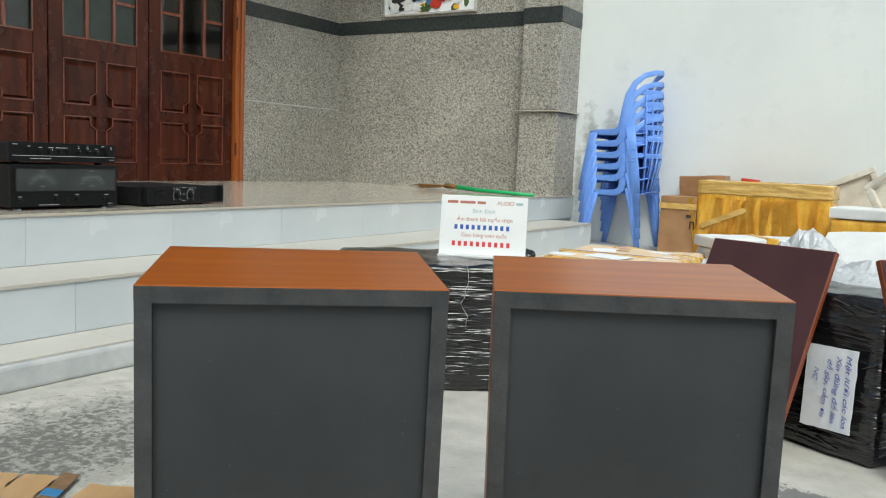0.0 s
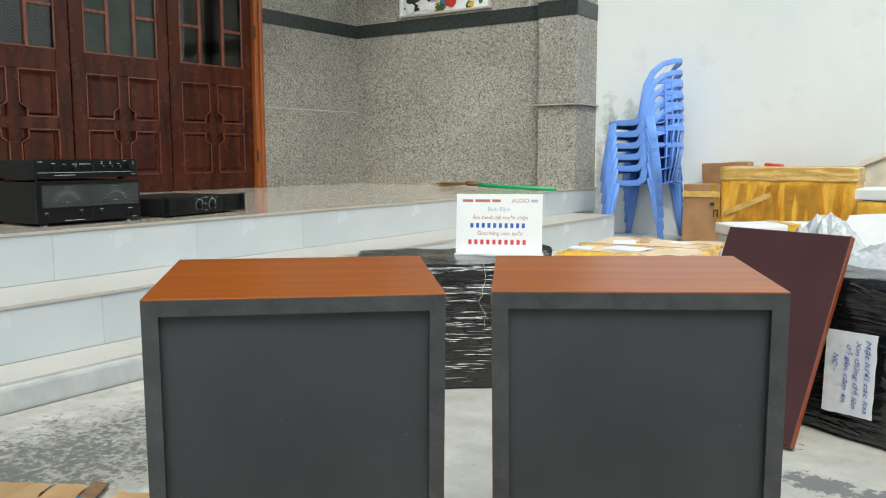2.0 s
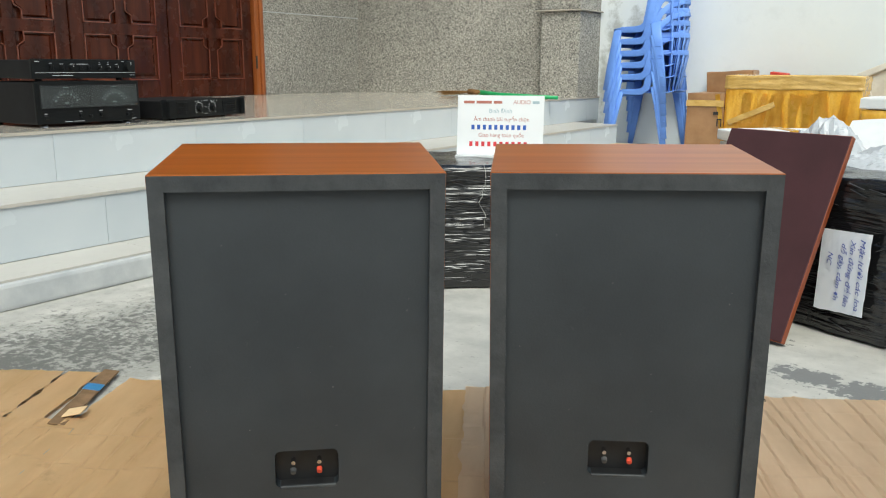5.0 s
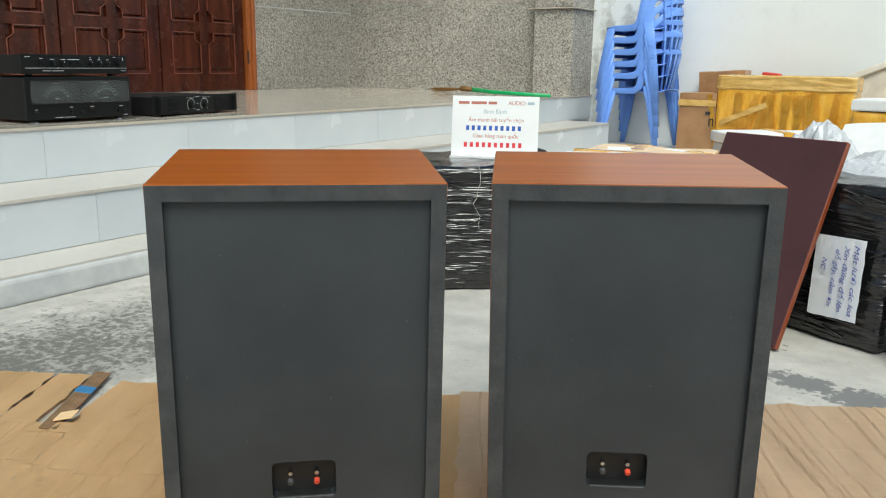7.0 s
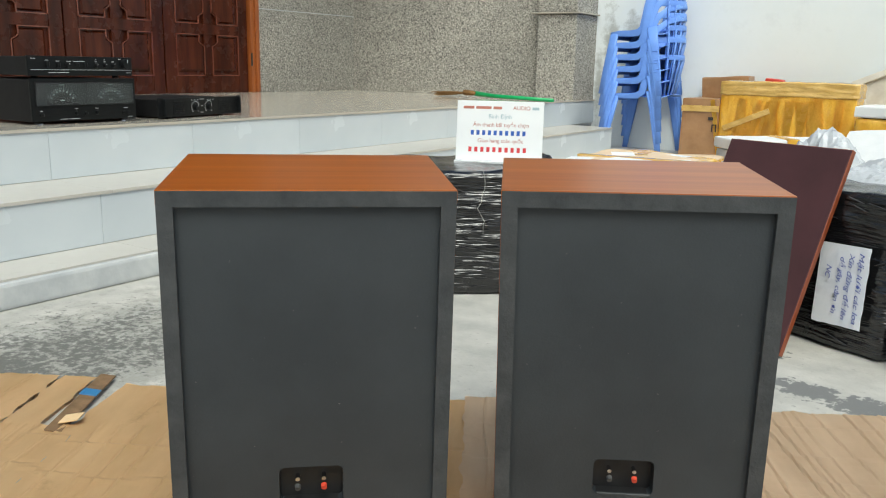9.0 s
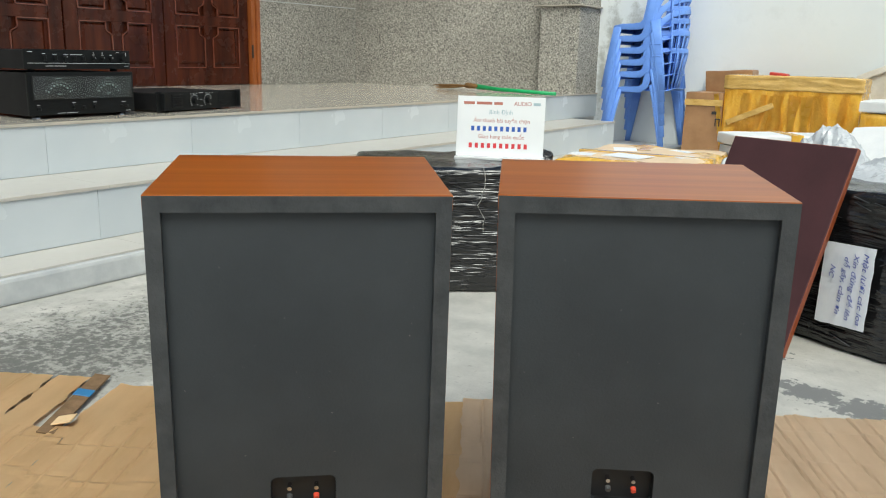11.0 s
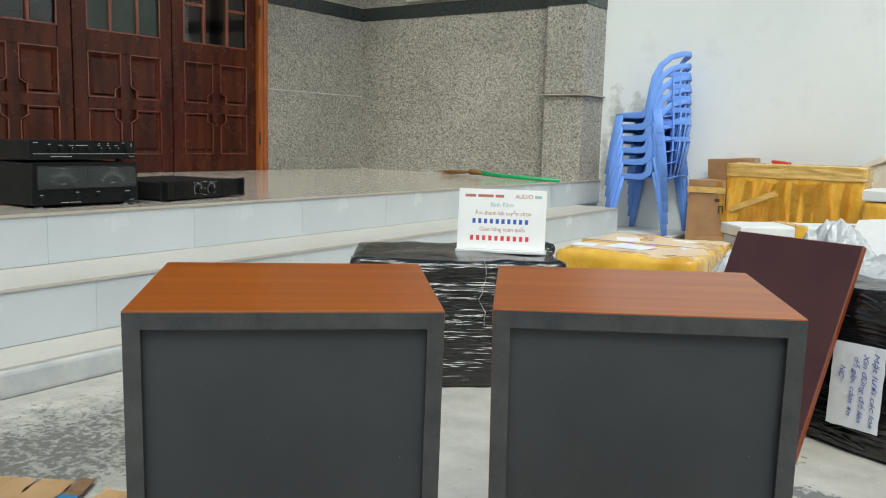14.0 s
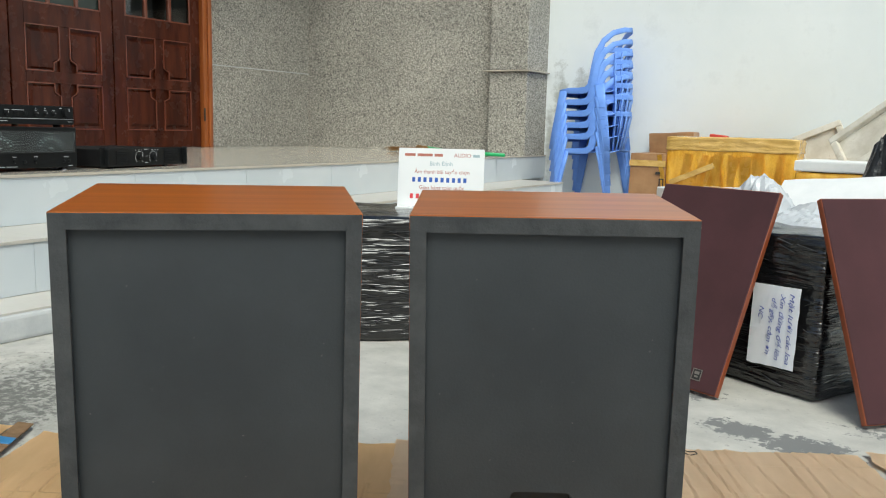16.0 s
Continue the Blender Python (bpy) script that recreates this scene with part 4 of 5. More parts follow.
# ---- framed picture above the dark band ----
pic = thing("picture", Matrix.Translation((-3.639, SIDE_Y, 2.082)), "framed colourful flower picture on the stone wall", "picture")
part("frame", frame_bm(-0.515, 0.515, 0, 0.72, 0.022, -0.030, -0.002, 0.004), pict_frame, pic, "thin silver frame")
part("print", box(-0.495, 0.495, -0.016, -0.003, 0.02, 0.70), paper, pic, "pale printed sheet")
rnd = random.Random(21)
for k in range(60):
    px, pz = rnd.uniform(-0.45, 0.45), rnd.uniform(0.045, 0.16 if k < 40 else 0.64)
    w, h = rnd.uniform(0.02, 0.07), rnd.uniform(0.015, 0.05)
    if px < -0.12:
        c = ink_black if k % 3 else foam
    elif px < 0.02:
        c = rnd.choice((yellow_tape, leafy, foam, blue_tape, card_brown))
    else:
        c = rnd.choice((red_card, red_card, red_card, leafy)) if px < 0.28 else rnd.choice((leafy, leafy, foam, yellow_tape))
    bm = bmesh.new()
    bmesh.ops.create_cone(bm, cap_ends=True, segments=9, radius1=1.0, radius2=1.0, depth=1.0)
    for v in bm.verts:
        s = 1 + 0.35 * noise.noise(Vector((v.co.x * 2 + k, v.co.y * 2, 0)))
        v.co = (px + v.co.x * w * s, -0.0175 - 0.0004 * k if v.co.z > 0 else -0.010, pz + v.co.y * h * s)
    bmesh.ops.recalc_face_normals(bm, faces=bm.faces)
    part("painted_shape", bm, c, pic)


# ---- stacked plastic armchairs ----
def slab_sweep(points, widths, thick, across=Vector((0, 1, 0)), bow=0.0):
    """A moulded strip: width across, thickness along its own normal, slightly bowed."""
    bm = bmesh.new()
    pts = [Vector(p) for p in points]
    n = 6
    rows = []
    for i, p in enumerate(pts):
        d = (pts[min(i + 1, len(pts) - 1)] - pts[max(i - 1, 0)]).normalized()
        nr = d.cross(across).normalized()
        rows.append([[bm.verts.new(p + across * widths[i] * (k / n - 0.5) + nr * (s * thick / 2 + bow * (1 - (2 * k / n - 1) ** 2))) for k in range(n + 1)] for s in (-1, 1)])
    for a, b in zip(rows, rows[1:]):
        for s in (0, 1):
            for k in range(n):
                q = (a[s][k], a[s][k + 1], b[s][k + 1], b[s][k])
                bm.faces.new(q if s else q[::-1])
        for k in (0, n):
            bm.faces.new((a[0][k], a[1][k], b[1][k], b[0][k]))
    for r in (rows[0], rows[-1]):
        for k in range(n):
            bm.faces.new((r[0][k], r[0][k + 1], r[1][k + 1], r[1][k]))
    bmesh.ops.recalc_face_normals(bm, faces=bm.faces)
    return bm


def ribbon(points, up_half, out_half, out_dirs):
    """A moulded band: half height along the path's own normal, thin along the outward directions."""
    bm = bmesh.new()
    pts = [Vector(p) for p in points]
    rings = []
    for i, p in enumerate(pts):
        d = (pts[min(i + 1, len(pts) - 1)] - pts[max(i - 1, 0)]).normalized()
        o = Vector(out_dirs[i])
        o = (o - d * o.dot(d)).normalized()
        u = d.cross(o).normalized()
        h = up_half[i]
        ring = []
        for a in range(12):
            c, s = math.cos(a * math.tau / 12), math.sin(a * math.tau / 12)
            c, s = math.copysign(abs(c) ** 0.5, c), math.copysign(abs(s) ** 0.5, s)
            ring.append(bm.verts.new(p + u * h * c + o * out_half * s))
        rings.append(ring)
    for a, b in zip(rings, rings[1:]):
        for k in range(12):
            bm.faces.new((a[k], a[(k + 1) % 12], b[(k + 1) % 12], b[k]))
    bm.faces.new(rings[0][::-1])
    bm.faces.new(rings[-1])
    bmesh.ops.recalc_face_normals(bm, faces=bm.faces)
    return bm


def side_chair(m):
    """Local x is the way the chair faces."""
    e = thing("plastic_chair", m, "blue moulded plastic chair in a nested stack", "chair", "stacked blue chairs")
    part("seat", slab_sweep([(0.225, 0, 0.405), (0.215, 0, 0.430), (0.16, 0, 0.436), (0.0, 0, 0.424), (-0.15, 0, 0.418), (-0.19, 0, 0.430)],
                            [0.40, 0.43, 0.44, 0.43, 0.40, 0.36], 0.007, bow=-0.010), chair_blue, e, smooth=True)
    for k in range(-3, 4):
        yy = k * 0.042
        pts = [(x + (0.03 + 0.022 * i) * (yy / 0.15) ** 2, yy * (1 + 0.06 * i), z) for i, (x, z) in enumerate(((-0.180, 0.425), (-0.200, 0.50), (-0.222, 0.60), (-0.242, 0.70)))]
        part("back_slat", slab_sweep(pts, [0.026, 0.026, 0.028, 0.030], 0.006), chair_blue, e, smooth=True)
    # one band each side: along the seat's edge, then sweeping up into the arched top
    for s in (-1, 1):
        path = [(0.235, s * 0.205, 0.415), (0.17, s * 0.218, 0.425), (0.08, s * 0.226, 0.425), (0.020, s * 0.230, 0.430), (-0.018, s * 0.230, 0.458), (-0.034, s * 0.227, 0.53),
                (-0.042, s * 0.222, 0.61), (-0.054, s * 0.214, 0.69), (-0.092, s * 0.190, 0.775), (-0.148, s * 0.145, 0.832), (-0.210, s * 0.080, 0.855), (-0.240, 0, 0.860)]
        half = [0.018, 0.020, 0.022, 0.025, 0.029, 0.029, 0.026, 0.024, 0.022, 0.020, 0.019, 0.019]
        outs = [(0, s, 0)] * 5 + [(-0.2, s, 0), (-0.3, s, 0), (-0.4, s, 0.1), (-0.6, 0.8 * s, 0.2), (-0.8, 0.5 * s, 0.25), (-1, 0.25 * s, 0.25), (-1, 0, 0.25)]
        part("side_band", ribbon(path, half, 0.0065, outs), chair_blue, e, smooth=True)
        fl = [(0.205, s * 0.208, 0.425), (0.226, s * 0.222, 0.30), (0.252, s * 0.232, 0.15), (0.276, s * 0.240, 0.0)]
        part("leg", ribbon(fl, [0.036, 0.032, 0.027, 0.021], 0.010, [(0.25, s, 0)] * 4), chair_blue, e, smooth=True)
        bl = [(-0.085, s * 0.226, 0.47), (-0.118, s * 0.230, 0.33), (-0.152, s * 0.236, 0.16), (-0.182, s * 0.242, 0.0)]
        lg = part("leg", ribbon(bl, [0.038, 0.031, 0.027, 0.022], 0.010, [(-0.25, s, 0)] * 4), chair_blue, e, smooth=True)
        for k in range(5):
            z = 0.06 + 0.062 * k
            t = (0.47 - z) / 0.47
            x = -0.085 - 0.097 * t
            part("leg_rib", box(x - 0.022 - 0.012 * (1 - t), x + 0.022 + 0.012 * (1 - t), s * 0.238 + (0.004 if s > 0 else -0.0085), s * 0.238 + (0.0085 if s > 0 else -0.004), z - 0.003, z + 0.003, 0.002), chair_blue, lg)
    arc = [(-0.244 + 0.185 * (k / 6) ** 2, 0.205 * k / 6, 0.712) for k in range(-6, 7)]
    part("cross_rail", ribbon(arc, [0.020] * 13, 0.005, [(-1, 0.6 * k / 6, 0.1) for k in range(-6, 7)]), chair_blue, e, smooth=True)
    part("front_skirt", slab_sweep([(0.228, 0, 0.432), (0.236, 0, 0.385)], [0.42, 0.42], 0.006), chair_blue, e, smooth=True)
    return e


base = Matrix.Translation((-1.620, 5.995, 0.095)) @ Matrix.Rotation(radians(180), 4, "Z") @ Matrix.Diagonal((1.03, 1.0, 1.055, 1))
first = side_chair(base)
for k in range(1, 6):
    copy_thing(first, base @ Matrix.Translation((0.006 * k, 0.002 * math.sin(k * 2.1), 0.0865 * k)))


# ---- cartons, foam and bags against the white wall ----
def tape_strips(e, n, sx, sy, sz, seed, material, wmin=0.03, wmax=0.06, upright=True):
    rnd = random.Random(seed)
    for k in range(n):
        c = rnd.uniform(-sx / 2 + 0.04, sx / 2 - 0.04)
        w = rnd.uniform(wmin, wmax) / 2
        h0 = rnd.uniform(0, sz * 0.25) if upright else 0
        m = Matrix.Translation((c, -sy / 2 - 0.004, 0)) @ Matrix.Rotation(rnd.uniform(-0.22, 0.22), 4, "Y")
        bm = bmesh.new()
        pts = 7
        for i in range(pts):
            z = h0 + (sz - 0.02 - h0) * i / (pts - 1)
            for s in (-1, 1):
                bm.verts.new(m @ Vector((s * w * (1 + 0.25 * noise.noise(Vector((k, i * 0.8, s)))), -0.003 * noise.noise(Vector((i * 0.9, k, 3))) - 0.003, z)))
        bm.verts.ensure_lookup_table()
        for i in range(pts - 1):
            bm.faces.new((bm.verts[2 * i], bm.verts[2 * i + 1], bm.verts[2 * i + 3], bm.verts[2 * i + 2]))
        bmesh.ops.solidify(bm, geom=bm.faces[:], thickness=0.0015)
        bmesh.ops.recalc_face_normals(bm, faces=bm.faces)
        part("tape_strip", bm, material, e, "loose tape strip")


amb = thing("taped_carton", pose(-0.515, 5.895, 0, 0, 0, 0.0), "large carton wrapped in shiny amber packing tape", "carton")
part("wrapping", lumpy_box(0.925, 0.30, 0.672, 0.007, 8, 30, 0.015, 1.0, (3, 1, 0.7)), amber_tape, amb, smooth=True)
part("top_band", lumpy_box(0.945, 0.315, 0.105, 0.007, 10, 20, 0.012, 5.0, (0.6, 1, 3)), tan_tape, amb, "wrinkled tan tape round the top", True).location = (0, 0, 0.578)
tape_strips(amb, 8, 0.925, 0.312, 0.58, 4, amber_tape, 0.04, 0.08)
tape_strips(amb, 6, 0.925, 0.316, 0.57, 9, yellow_tape, 0.02, 0.05)


def carton(name, m, sx, sy, sz, material, label, tape=None, flap=False, seed=0):
    e = thing(name, m, label, "carton")
    part("body", lumpy_box(sx, sy, sz, 0.006, 4, 14, 0.008, seed), material, e)
    if tape:
        part("tape", box(-sx * 0.08, sx * 0.08, -sy / 2 - 0.009, sy / 2 + 0.004, sz * 0.02, sz + 0.006, 0.002), tape, e, "shiny tape band")
    if flap:
        part("flap", box(-sx / 2, sx / 2, -sy / 2 - 0.10, -sy / 2, 0, 0.005, 0, 1, Matrix.Translation((0, 0, sz - 0.004)) @ Matrix.Rotation(radians(-18), 4, "X")), material, e, "bent open flap")
    return e


c1 = carton("brown_carton", pose(-1.128, 5.96, 0.0, 0, 0, 2), 0.28, 0.46, 0.548, card_brown, "plain brown carton with tape and small print", None, False, 3)
part("tape", box(-0.141, 0.141, -0.2385, -0.2355, 0.45, 0.495, 0.001), tan_tape, c1, "glossy tape band")
for (x, z, w, h) in ((0.085, 0.265, 0.035, 0.022), (0.10, 0.195, 0.008, 0.055), (0.128, 0.195, 0.008, 0.055), (0.114, 0.22, 0.03, 0.008)):
    part("print_bar", box(x - w / 2, x + w / 2, -0.2385, -0.235, z + 0.135 - h / 2, z + 0.135 + h / 2), ink_black, c1)
carton("brown_carton", pose(-1.04, 6.145, 0.545, 0, -3, -2), 0.36, 0.17, 0.165, card_brown, "crushed brown carton lying on another", None, False, 6)
ds = bmesh.new()
add_box(ds, -0.30, 0.05, -0.168, -0.161, 0.44, 0.48, 0.002, 1, Matrix.Translation((-0.135, 0, 0.0)) @ Matrix.Translation((0, 0, 0.42)) @ Matrix.Rotation(radians(-24), 4, "Y") @ Matrix.Translation((0, 0, -0.42)))
part("tape_strip", ds, tan_tape, amb, "loose slanting tape strip")
carton("red_carton", pose(-0.685, 6.08, 0.672, 0, 8, 2), 0.13, 0.10, 0.03, red_card, "small red packet on top of the cartons")
carton("brown_carton", yard(-1.06, 5.30, 0.0, 0, 0, -14), 0.36, 0.30, 0.155, card_brown, "low brown carton with a red edge", None, False, 9)
carton("red_carton", yard(-1.36, 5.10, 0.0, 0, 0, -50), 0.05, 0.20, 0.06, red_card, "narrow red packet beside a carton")

par = thing("yellow_parcel", pose(-0.50, 2.97, 0, 0, 0, 5) @ Matrix.Scale(1.05, 4), "parcel covered in yellow tape with white labels", "parcel")
part("body", lumpy_box(0.56, 0.74, 0.345, 0.013, 6, 26, 0.025, 2.0, (1, 1, 1), 0.012), yellow_tape, par, smooth=True)
part("top_sheet", lumpy_box(0.53, 0.70, 0.02, 0.006, 7, 22, 0.006, 4.0), card_pale, par, "tan paper on its top", True).location = (0, 0, 0.325)
for (x, y, w, d, r) in ((-0.13, 0.12, 0.10, 0.13, 20), (-0.04, -0.13, 0.17, 0.14, -12), (0.17, -0.02, 0.09, 0.10, 35), (-0.22, -0.18, 0.1, 0.09, 5), (0.10, 0.20, 0.10, 0.05, -25)):
    part("label", box(-w / 2, w / 2, -d / 2, d / 2, 0.346, 0.3485, 0, 1, Matrix.Translation((x, y, 0)) @ Matrix.Rotation(radians(r), 4, "Z")), paper, par, "white address label")
part("tape", box(-0.286, 0.286, -0.04, 0.0, 0.02, 0.350, 0.002), tan_tape, par, "glossy tape band")

fb = thing("foam_box", pose(0.13, 3.66, 0, 0, 0, 38), "white polystyrene box with yellow tape round it", "box")
part("body", lumpy_box(0.98, 0.22, 0.395, 0.003, 5, 12, 0.015, 1.0), foam, fb)
part("lid", lumpy_box(1.0, 0.24, 0.055, 0.003, 5, 12, 0.012, 2.0), foam, fb, "white foam lid").location = (0, 0, 0.396)
for x in (-0.22, 0.05, 0.30):
    part("tape", box(x - 0.028, x + 0.028, -0.126, 0.122, 0.20, 0.4545, 0.001), yellow_tape, fb, "yellow tape band")


def crumpled(name, m, sx, sy, sz, seed, material, label, category, peak=0.6, amp=0.35):
    """A slumped plastic bag: a dome pulled to creased ridges."""
    e = thing(name, m, label, category)
    bm = bmesh.new()
    bmesh.ops.create_grid(bm, x_segments=44, y_segments=44, size=1.0)
    for v in bm.verts:
        x, y = v.co.x, v.co.y
        r = min(1.0, math.hypot(x, y))
        q = Vector((x * 2.2 + seed, y * 2.2, seed))
        rid = 1 - abs(noise.noise(q) * 1.6)
        fine = 1 - abs(noise.noise(q * 2.7) * 1.8)
        h = (1 - r ** 1.6) * (peak + amp * rid * 0.8 + 0.18 * fine)
        f = 1 / max(1.0, math.hypot(x, y))
        v.co = (x * f * sx / 2 * (1 + 0.14 * noise.noise(q * 0.9)), y * f * sy / 2 * (1 + 0.14 * noise.noise(q * 0.8 + Vector((5, 0, 0)))), max(0.0, h) * sz)
    bmesh.ops.solidify(bm, geom=bm.faces[:], thickness=0.002)
    bmesh.ops.recalc_face_normals(bm, faces=bm.faces)
    part("film", bm, material, e)
    return e


crumpled("plastic_bag", yard(0.21, 2.42, 0.30, 0, 0, 20), 0.58, 0.52, 0.275, 3.3, poly_bag, "crumpled clear plastic bag over the cartons", "plastic bag")
crumpled("plastic_bag", yard(0.47, 2.17, 0.44, 0, 0, -10), 0.34, 0.30, 0.07, 7.7, poly_bag, "flattened clear plastic sheet on a black carton", "plastic bag", 0.4, 0.6)
crumpled("plastic_bag", yard(-0.12, 2.62, 0.275, 0, 0, 50), 0.26, 0.26, 0.16, 5.1, poly_bag, "small crumpled clear plastic bag", "plastic bag")
film_box(0.222, 2.513, -12, 0.44, 0.34, 0.33, 13.0, "low carton in black film under plastic bags")
sl = thing("foam_sheet", yard(0.50, 2.92, 0.405, 34, -5, -4), "thick white polystyrene sheet leaning in the pile", "foam sheet")
part("slab", lumpy_box(0.62, 0.40, 0.05, 0.003, 5, 10, 0.012, 4.0), foam, sl)
sup = carton("white_carton", yard(0.52, 3.04, 0, 0, 0, -4), 0.56, 0.26, 0.40, foam, "white foam block with a yellow taped corner", None, False, 12)
part("tape", box(-0.02, 0.07, -0.142, -0.137, 0.26, 0.36), yellow_tape, sup, "yellow tape patch")


def foam_tray(m, sx, sy, depth, label):
    e = thing("foam_tray", m, label, "foam tray", "stained foam lids")
    bm = bmesh.new()
    rim = 0.045
    add_box(bm, -sx / 2, sx / 2, -sy / 2, sy / 2, 0, depth * 0.4, 0.008)
    part("floor", bm, foam_dirty, e)
    for a, b, c, d in ((-sx / 2, sx / 2, -sy / 2, -sy / 2 + rim), (-sx / 2, sx / 2, sy / 2 - rim, sy / 2), (-sx / 2, -sx / 2 + rim, -sy / 2 + rim, sy / 2 - rim), (sx / 2 - rim, sx / 2, -sy / 2 + rim, sy / 2 - rim)):
        part("rim", box(a, b, c, d, depth * 0.38, depth, 0.009, 2), foam_dirty, e)
    return e


low = thing("foam_box", yard(0.10, 5.55, 0, 0, 0, 0), "long white foam box on a yellow taped carton", "box")
part("carton", lumpy_box(0.62, 0.40, 0.46, 0.006, 5, 14, 0.012, 3.0, (0.6, 1, 3)), amber_tape, low, "yellow taped carton", True)
part("lid", lumpy_box(0.64, 0.42, 0.075, 0.003, 5, 10, 0.014, 6.0), foam, low, "white foam lid").location = (0, 0, 0.462)
foam_tray(yard(-0.19, 6.17, 0.605, 80, -24, 4), 0.34, 0.33, 0.05, "stained cream foam lid tilted on the pile")
foam_tray(yard(0.25, 5.68, 0.745, 62, -38, -10), 0.62, 0.32, 0.07, "large stained foam lid leaning on the wall")
crumpled("rubbish_bag", yard(0.44, 5.0, 0.0), 0.66, 0.6, 0.79, 9.1, black_bag, "black rubbish bag slumped beside the pile", "rubbish bag", 0.75, 0.3)

# ---- cardboard laid on the ground ----
ORG, ANG = Vector((-0.089, 0.884, 0)), radians(29.8)


def card_sheet(s0, s1, d0, d1, seed, material, label, creases=(), cross=(), skew=0.0, lift=0.0, torn=0.012, zoff=0.0):
    """A flattened carton: folds run away from the camera's side, thickness showing at torn edges."""
    e = thing("cardboard_sheet", Matrix.Translation(ORG) @ Matrix.Rotation(ANG, 4, "Z") @ Matrix.Scale(1.02, 4), label, "cardboard", "flattened cartons")
    bm = bmesh.new()
    nx, ny = max(8, int((s1 - s0) / 0.0035)), max(8, int((d1 - d0) / 0.012))
    rows = []
    for i in range(nx + 1):
        row = []
        for j in range(ny + 1):
            u, v = i / nx, j / ny
            s, d = s0 + (s1 - s0) * u, d0 + (d1 - d0) * v
            s += skew * (d1 - d) + (torn * noise.noise(Vector((seed, d * 22, 0))) if i in (0, nx) else 0)
            d += torn * noise.noise(Vector((s * 22, seed, 1))) if j in (0, ny) else 0
            z = 0.0098 + 0.003 * noise.noise(Vector((s * 5, d * 5, seed)))
            for k, c in enumerate(creases):
                # a pressed fold: a sharp valley beside a low ridge, fading in and out along its length
                q = (s - c - 0.05 * (d1 - d) * math.sin(k * 1.7) - skew * (d1 - d) - 0.012 * noise.noise(Vector((d * 3.5, c * 7, 0)))) / 0.0048
                if abs(q) < 3.5:
                    z += (0.0022 + 0.0020 * noise.noise(Vector((c * 9, d * 4, 2)))) * (math.exp(-(q - 1.1) ** 2) - 0.9 * math.exp(-(1.7 * q) ** 2))
            for k, c in enumerate(cross):
                q = (d - c - 0.03 * noise.noise(Vector((s * 4, c * 5, 4))) - 0.10 * (s - s0) * math.sin(k * 2.3 + 1)) / 0.011
                if abs(q) < 3.5:
                    z += (0.0024 + 0.0022 * noise.noise(Vector((s * 5, c, 8)))) * (math.exp(-(q + 0.9) ** 2) - math.exp(-(1.4 * q) ** 2))
            z += lift * max(0.0, v - 0.8) * 0.4
            row.append(bm.verts.new((s, d, max(0.0055, z) + zoff)))
        rows.append(row)
    for i in range(nx):
        for j in range(ny):
            bm.faces.new((rows[i][j], rows[i + 1][j], rows[i + 1][j + 1], rows[i][j + 1]))
    bmesh.ops.solidify(bm, geom=bm.faces[:], thickness=0.0045)
    bmesh.ops.recalc_face_normals(bm, faces=bm.faces)
    part("board", bm, material, e)
    return e


card_sheet(-1.75, -0.962, -1.15, 0.020, 1.0, card, "flattened tan cardboard with a split along a fold", (-1.55, -1.3, -1.12, -1.03), (-0.27, -0.7), 0.03, 0.03)
card_sheet(-0.955, -0.875, -0.30, 0.020, 2.0, card, "torn strip of tan cardboard", (), (-0.24,), 0.02, 0.02)
card_sheet(-0.990, -0.775, -1.15, -0.245, 3.0, card, "creased tan cardboard with a torn corner", (-0.93, -0.90, -0.87, -0.82), (-0.30, -0.41, -0.62), 0.025, 0.0, 0.012, 0.004)
card_sheet(-0.780, 0.012, -1.15, -0.222, 7.0, card, "creased flattened tan cardboard carton", (-0.74, -0.70, -0.655, -0.60, -0.53, -0.50, -0.42, -0.33, -0.22, -0.10, -0.05),
           (-0.31, -0.42, -0.62, -0.8), 0.02, 0.0, 0.016, 0.003)
card_sheet(-0.795, 0.008, -0.255, -0.010, 4.0, card, "flap of a flattened tan carton", (-0.68, -0.55, -0.30), (), -0.03, 0.02)
card_sheet(-0.012, 0.985, -1.15, 0.000, 5.0, card_pale, "pale flattened carton with many parallel folds",
           (0.03, 0.09, 0.22, 0.40, 0.45, 0.49, 0.535, 0.575, 0.61, 0.645, 0.68, 0.70, 0.735, 0.80, 0.84, 0.88, 0.93), (-0.13, -0.20, -0.27, -0.42, -0.6), 0.03, 0.01, 0.012, 0.007)
card_sheet(1.015, 1.95, -1.1, 0.03, 6.0, card_pale, "pale flattened carton with a raised torn edge", (1.2, 1.45, 1.7), (-0.3,), 0.03, 0.03)
st = thing("cardboard_strip", Matrix.Translation(ORG) @ Matrix.Rotation(ANG, 4, "Z") @ Matrix.Scale(1.02, 4) @ Matrix.Translation((-0.835, -0.115, 0.012)) @ Matrix.Rotation(radians(6), 4, "Z"), "narrow grey-brown cardboard strip with blue tape", "cardboard")
part("strip", box(-0.019, 0.016, -0.16, 0.145, 0, 0.004, 0.001, 1, Matrix.Rotation(radians(8), 4, "Y")), card_edge, st)
part("blue_tape", box(-0.021, 0.017, 0.018, 0.052, 0.0035, 0.0062, 0.001, 1, Matrix.Rotation(radians(8), 4, "Y")), blue_tape, st, "piece of blue tape")
part("torn_flap", box(0.000, 0.040, -0.135, -0.095, 0.006, 0.009, 0.001, 1, Matrix.Rotation(radians(-10), 4, "Y")), card, st, "small torn flap")

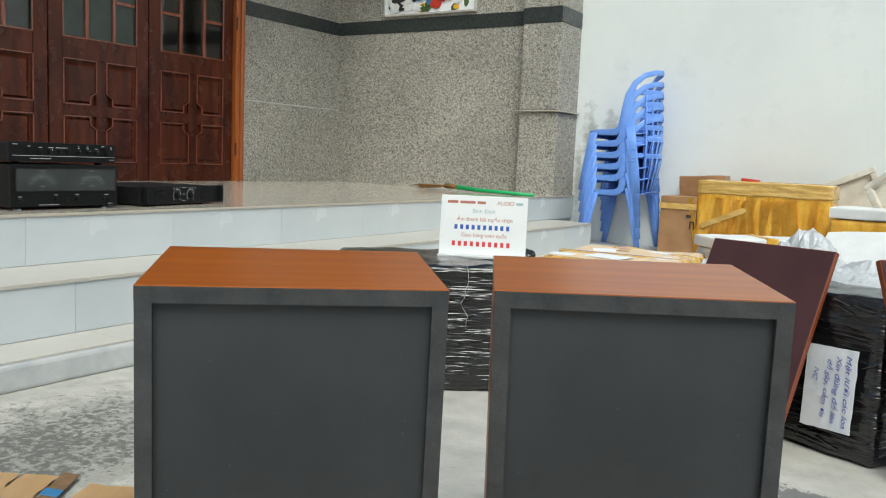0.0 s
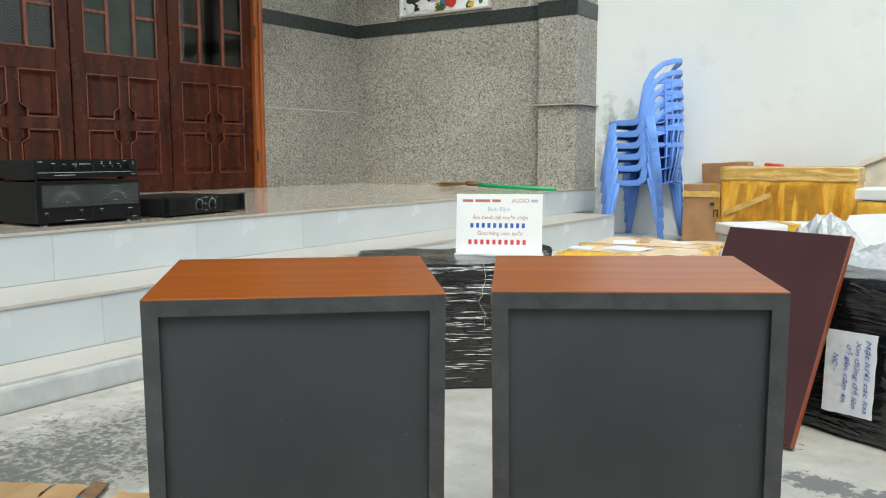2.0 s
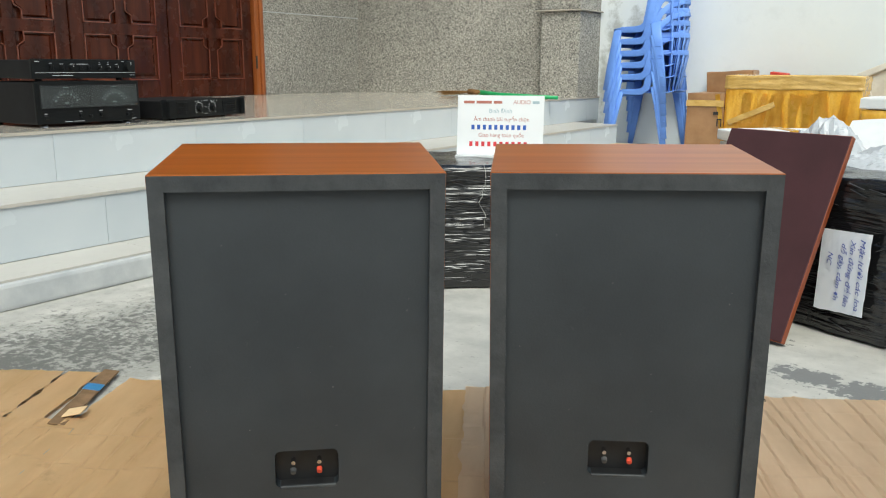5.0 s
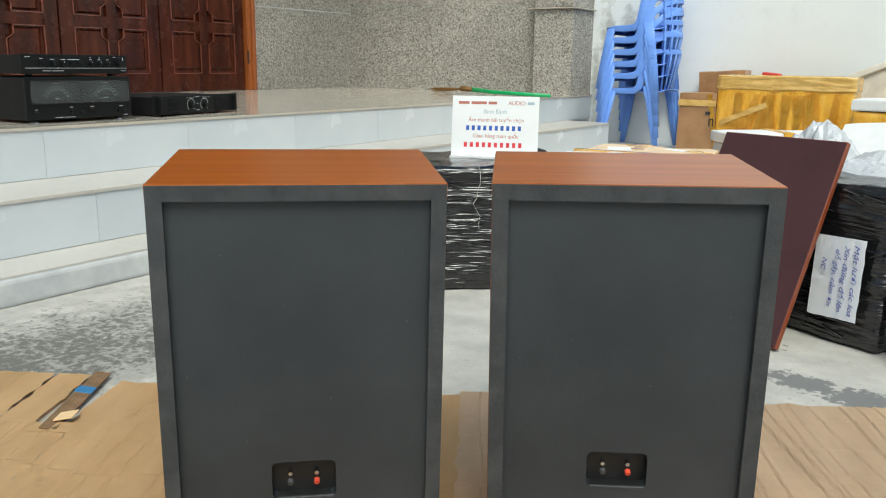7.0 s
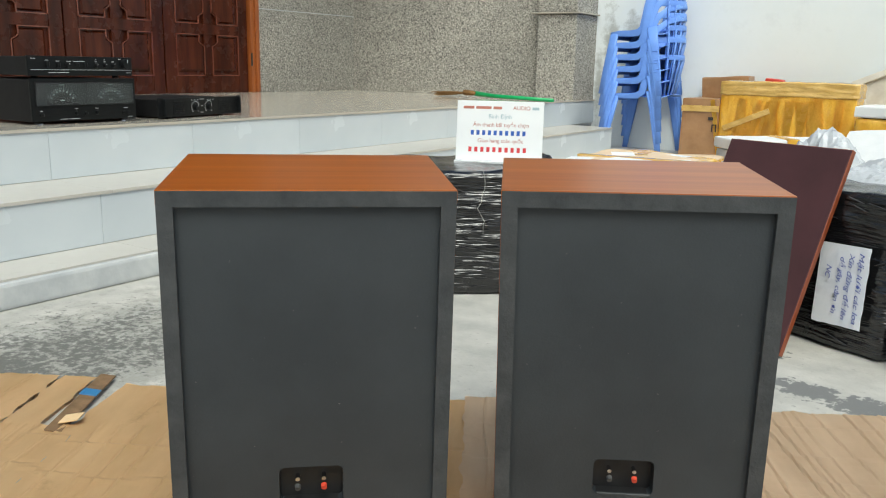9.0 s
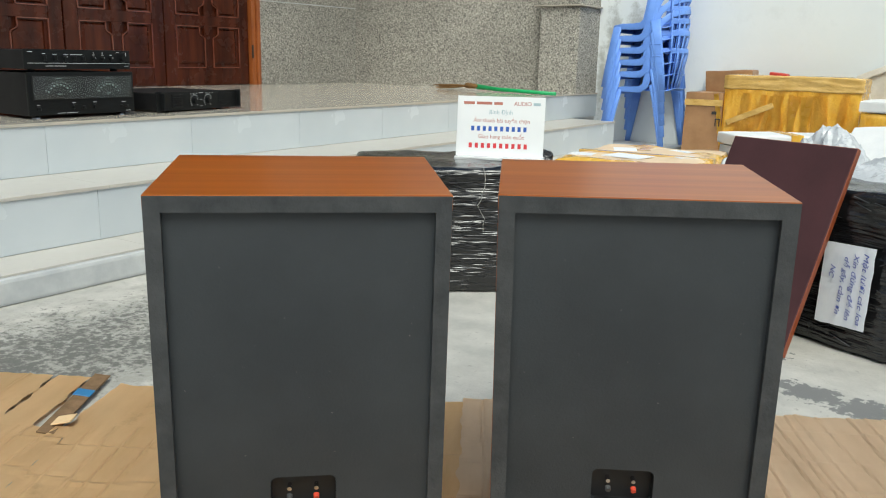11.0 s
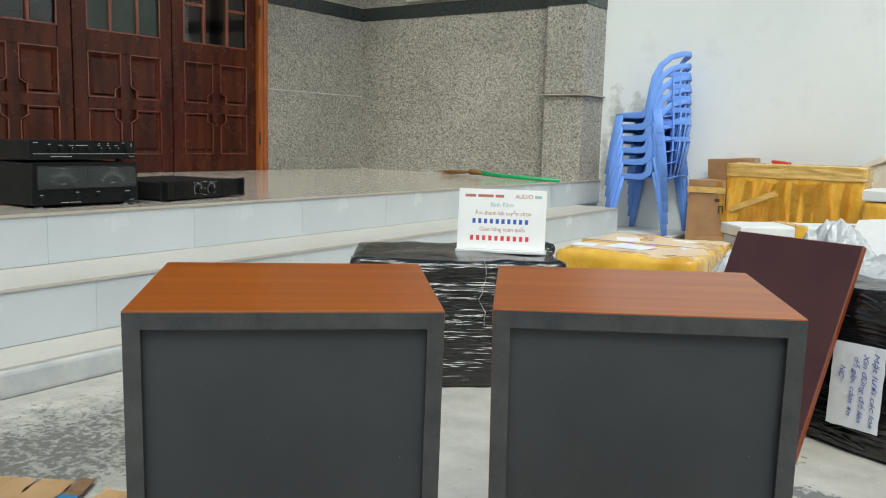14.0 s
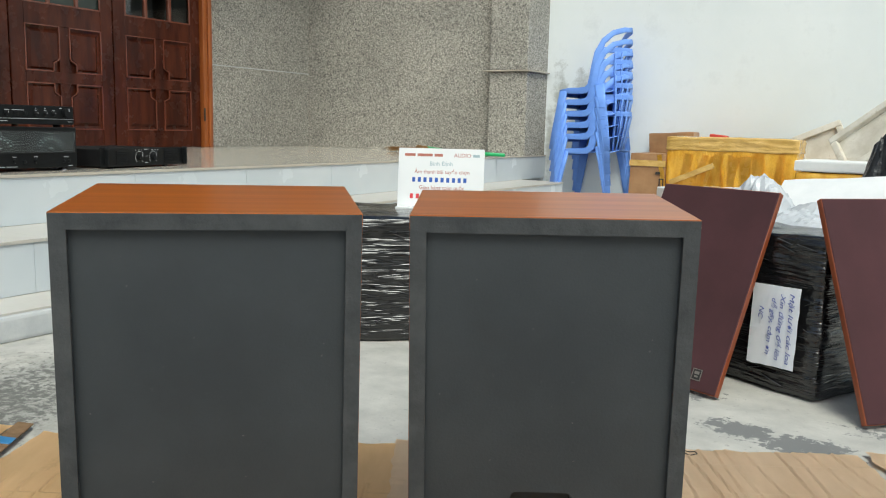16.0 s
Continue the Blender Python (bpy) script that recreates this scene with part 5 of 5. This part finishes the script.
# ---- small litter ----
wr = thing("wire_ring", pose(0.472, 1.175, 0.018, 0, 0, 20), "small bent wire ring lying on cardboard", "wire")
part("wire", sweep([(0.016 * math.cos(a), 0.010 * math.sin(a), 0.001 + 0.003 * math.sin(2 * a) ** 2) for a in (math.tau * k / 16 for k in range(16))], 0.0011, 6), brass_dark, wr, smooth=True)
for (x, y, z, r, w, d) in ((-1.00, 3.12, 0.0, 30, 0.11, 0.09), (-0.30, 3.62, 0.0, -15, 0.14, 0.10), (-1.02, 4.6, 0.0, 12, 0.12, 0.1)):
    sc = thing("foam_scrap", yard(x, y, z, 0, 0, r), "broken white polystyrene scrap on the ground", "scrap", "foam scraps")
    part("piece", lumpy_box(w, d, 0.16 if x > -0.5 else 0.10, 0.006, 9, 8, 0.012, x * 3), foam, sc)

# ---- tiles of the steps ----
first_tile = {}


def tile(kind, sx, sy, sz, m, material, parent):
    key = (kind, round(sx, 3), round(sy, 3), round(sz, 3))
    if key not in first_tile:
        bm = box(0, sx, 0, sy, 0, sz, 0.0 if kind == "floor" else 0.0006)
        first_tile[key] = bpy.data.meshes.new("tile")
        bm.to_mesh(first_tile[key])
        bm.free()
        first_tile[key].materials.append(material)
    ob = new("tile", first_tile[key])
    ob.parent = parent
    ob.matrix_world = m


G, L = 0.0012, 0.69
for face_x, top, low_z, end, phase in ((PORCH_X, PORCH_Z - 0.013, STEP_Z + 0.001, PORCH_END, 1.183), (STEP_X, STEP_Z - 0.013, PLINTH_Z + 0.001, STEP_END, 1.138)):
    y = phase - 6 * L
    while y < end:
        y1 = min(y + L - G, end)
        tile("riser", 0.012, y1 - y, top - low_z, Matrix.Translation((face_x - 0.012, y, low_z)), riser_mat, porch)
        y += L
tile("end", STEP_X - PORCH_X - 0.002, 0.012, STEP_Z - 0.013, Matrix.Translation((PORCH_X + 0.001, STEP_END - 0.012, 0)), riser_mat, porch)
y = 1.183 - 7 * L
while y < PORCH_END:
    y1 = min(y + L - 0.001, PORCH_END)
    y2 = min(y1, STEP_END)
    if y < STEP_END - 0.02:
        tile("tread", STEP_X - PORCH_X + 0.006, y2 - y, 0.012, Matrix.Translation((PORCH_X + 0.0005, y, STEP_Z - 0.012)), tread_mat, porch)
        tile("plinth_tread", PLINTH_X - STEP_X - 0.02, y2 - y, 0.007, Matrix.Translation((STEP_X + 0.001, y, PLINTH_Z - 0.007)), tread_mat, porch)
    x = PORCH_X + 0.006
    while x > DOOR_X + 0.02:
        x0 = max(x - L + 0.0004, DOOR_X)
        tile("floor", x - x0, y1 - y, 0.012, Matrix.Translation((x0, y, PORCH_Z - 0.012)), porch_mat, porch)
        x -= L
    y += L
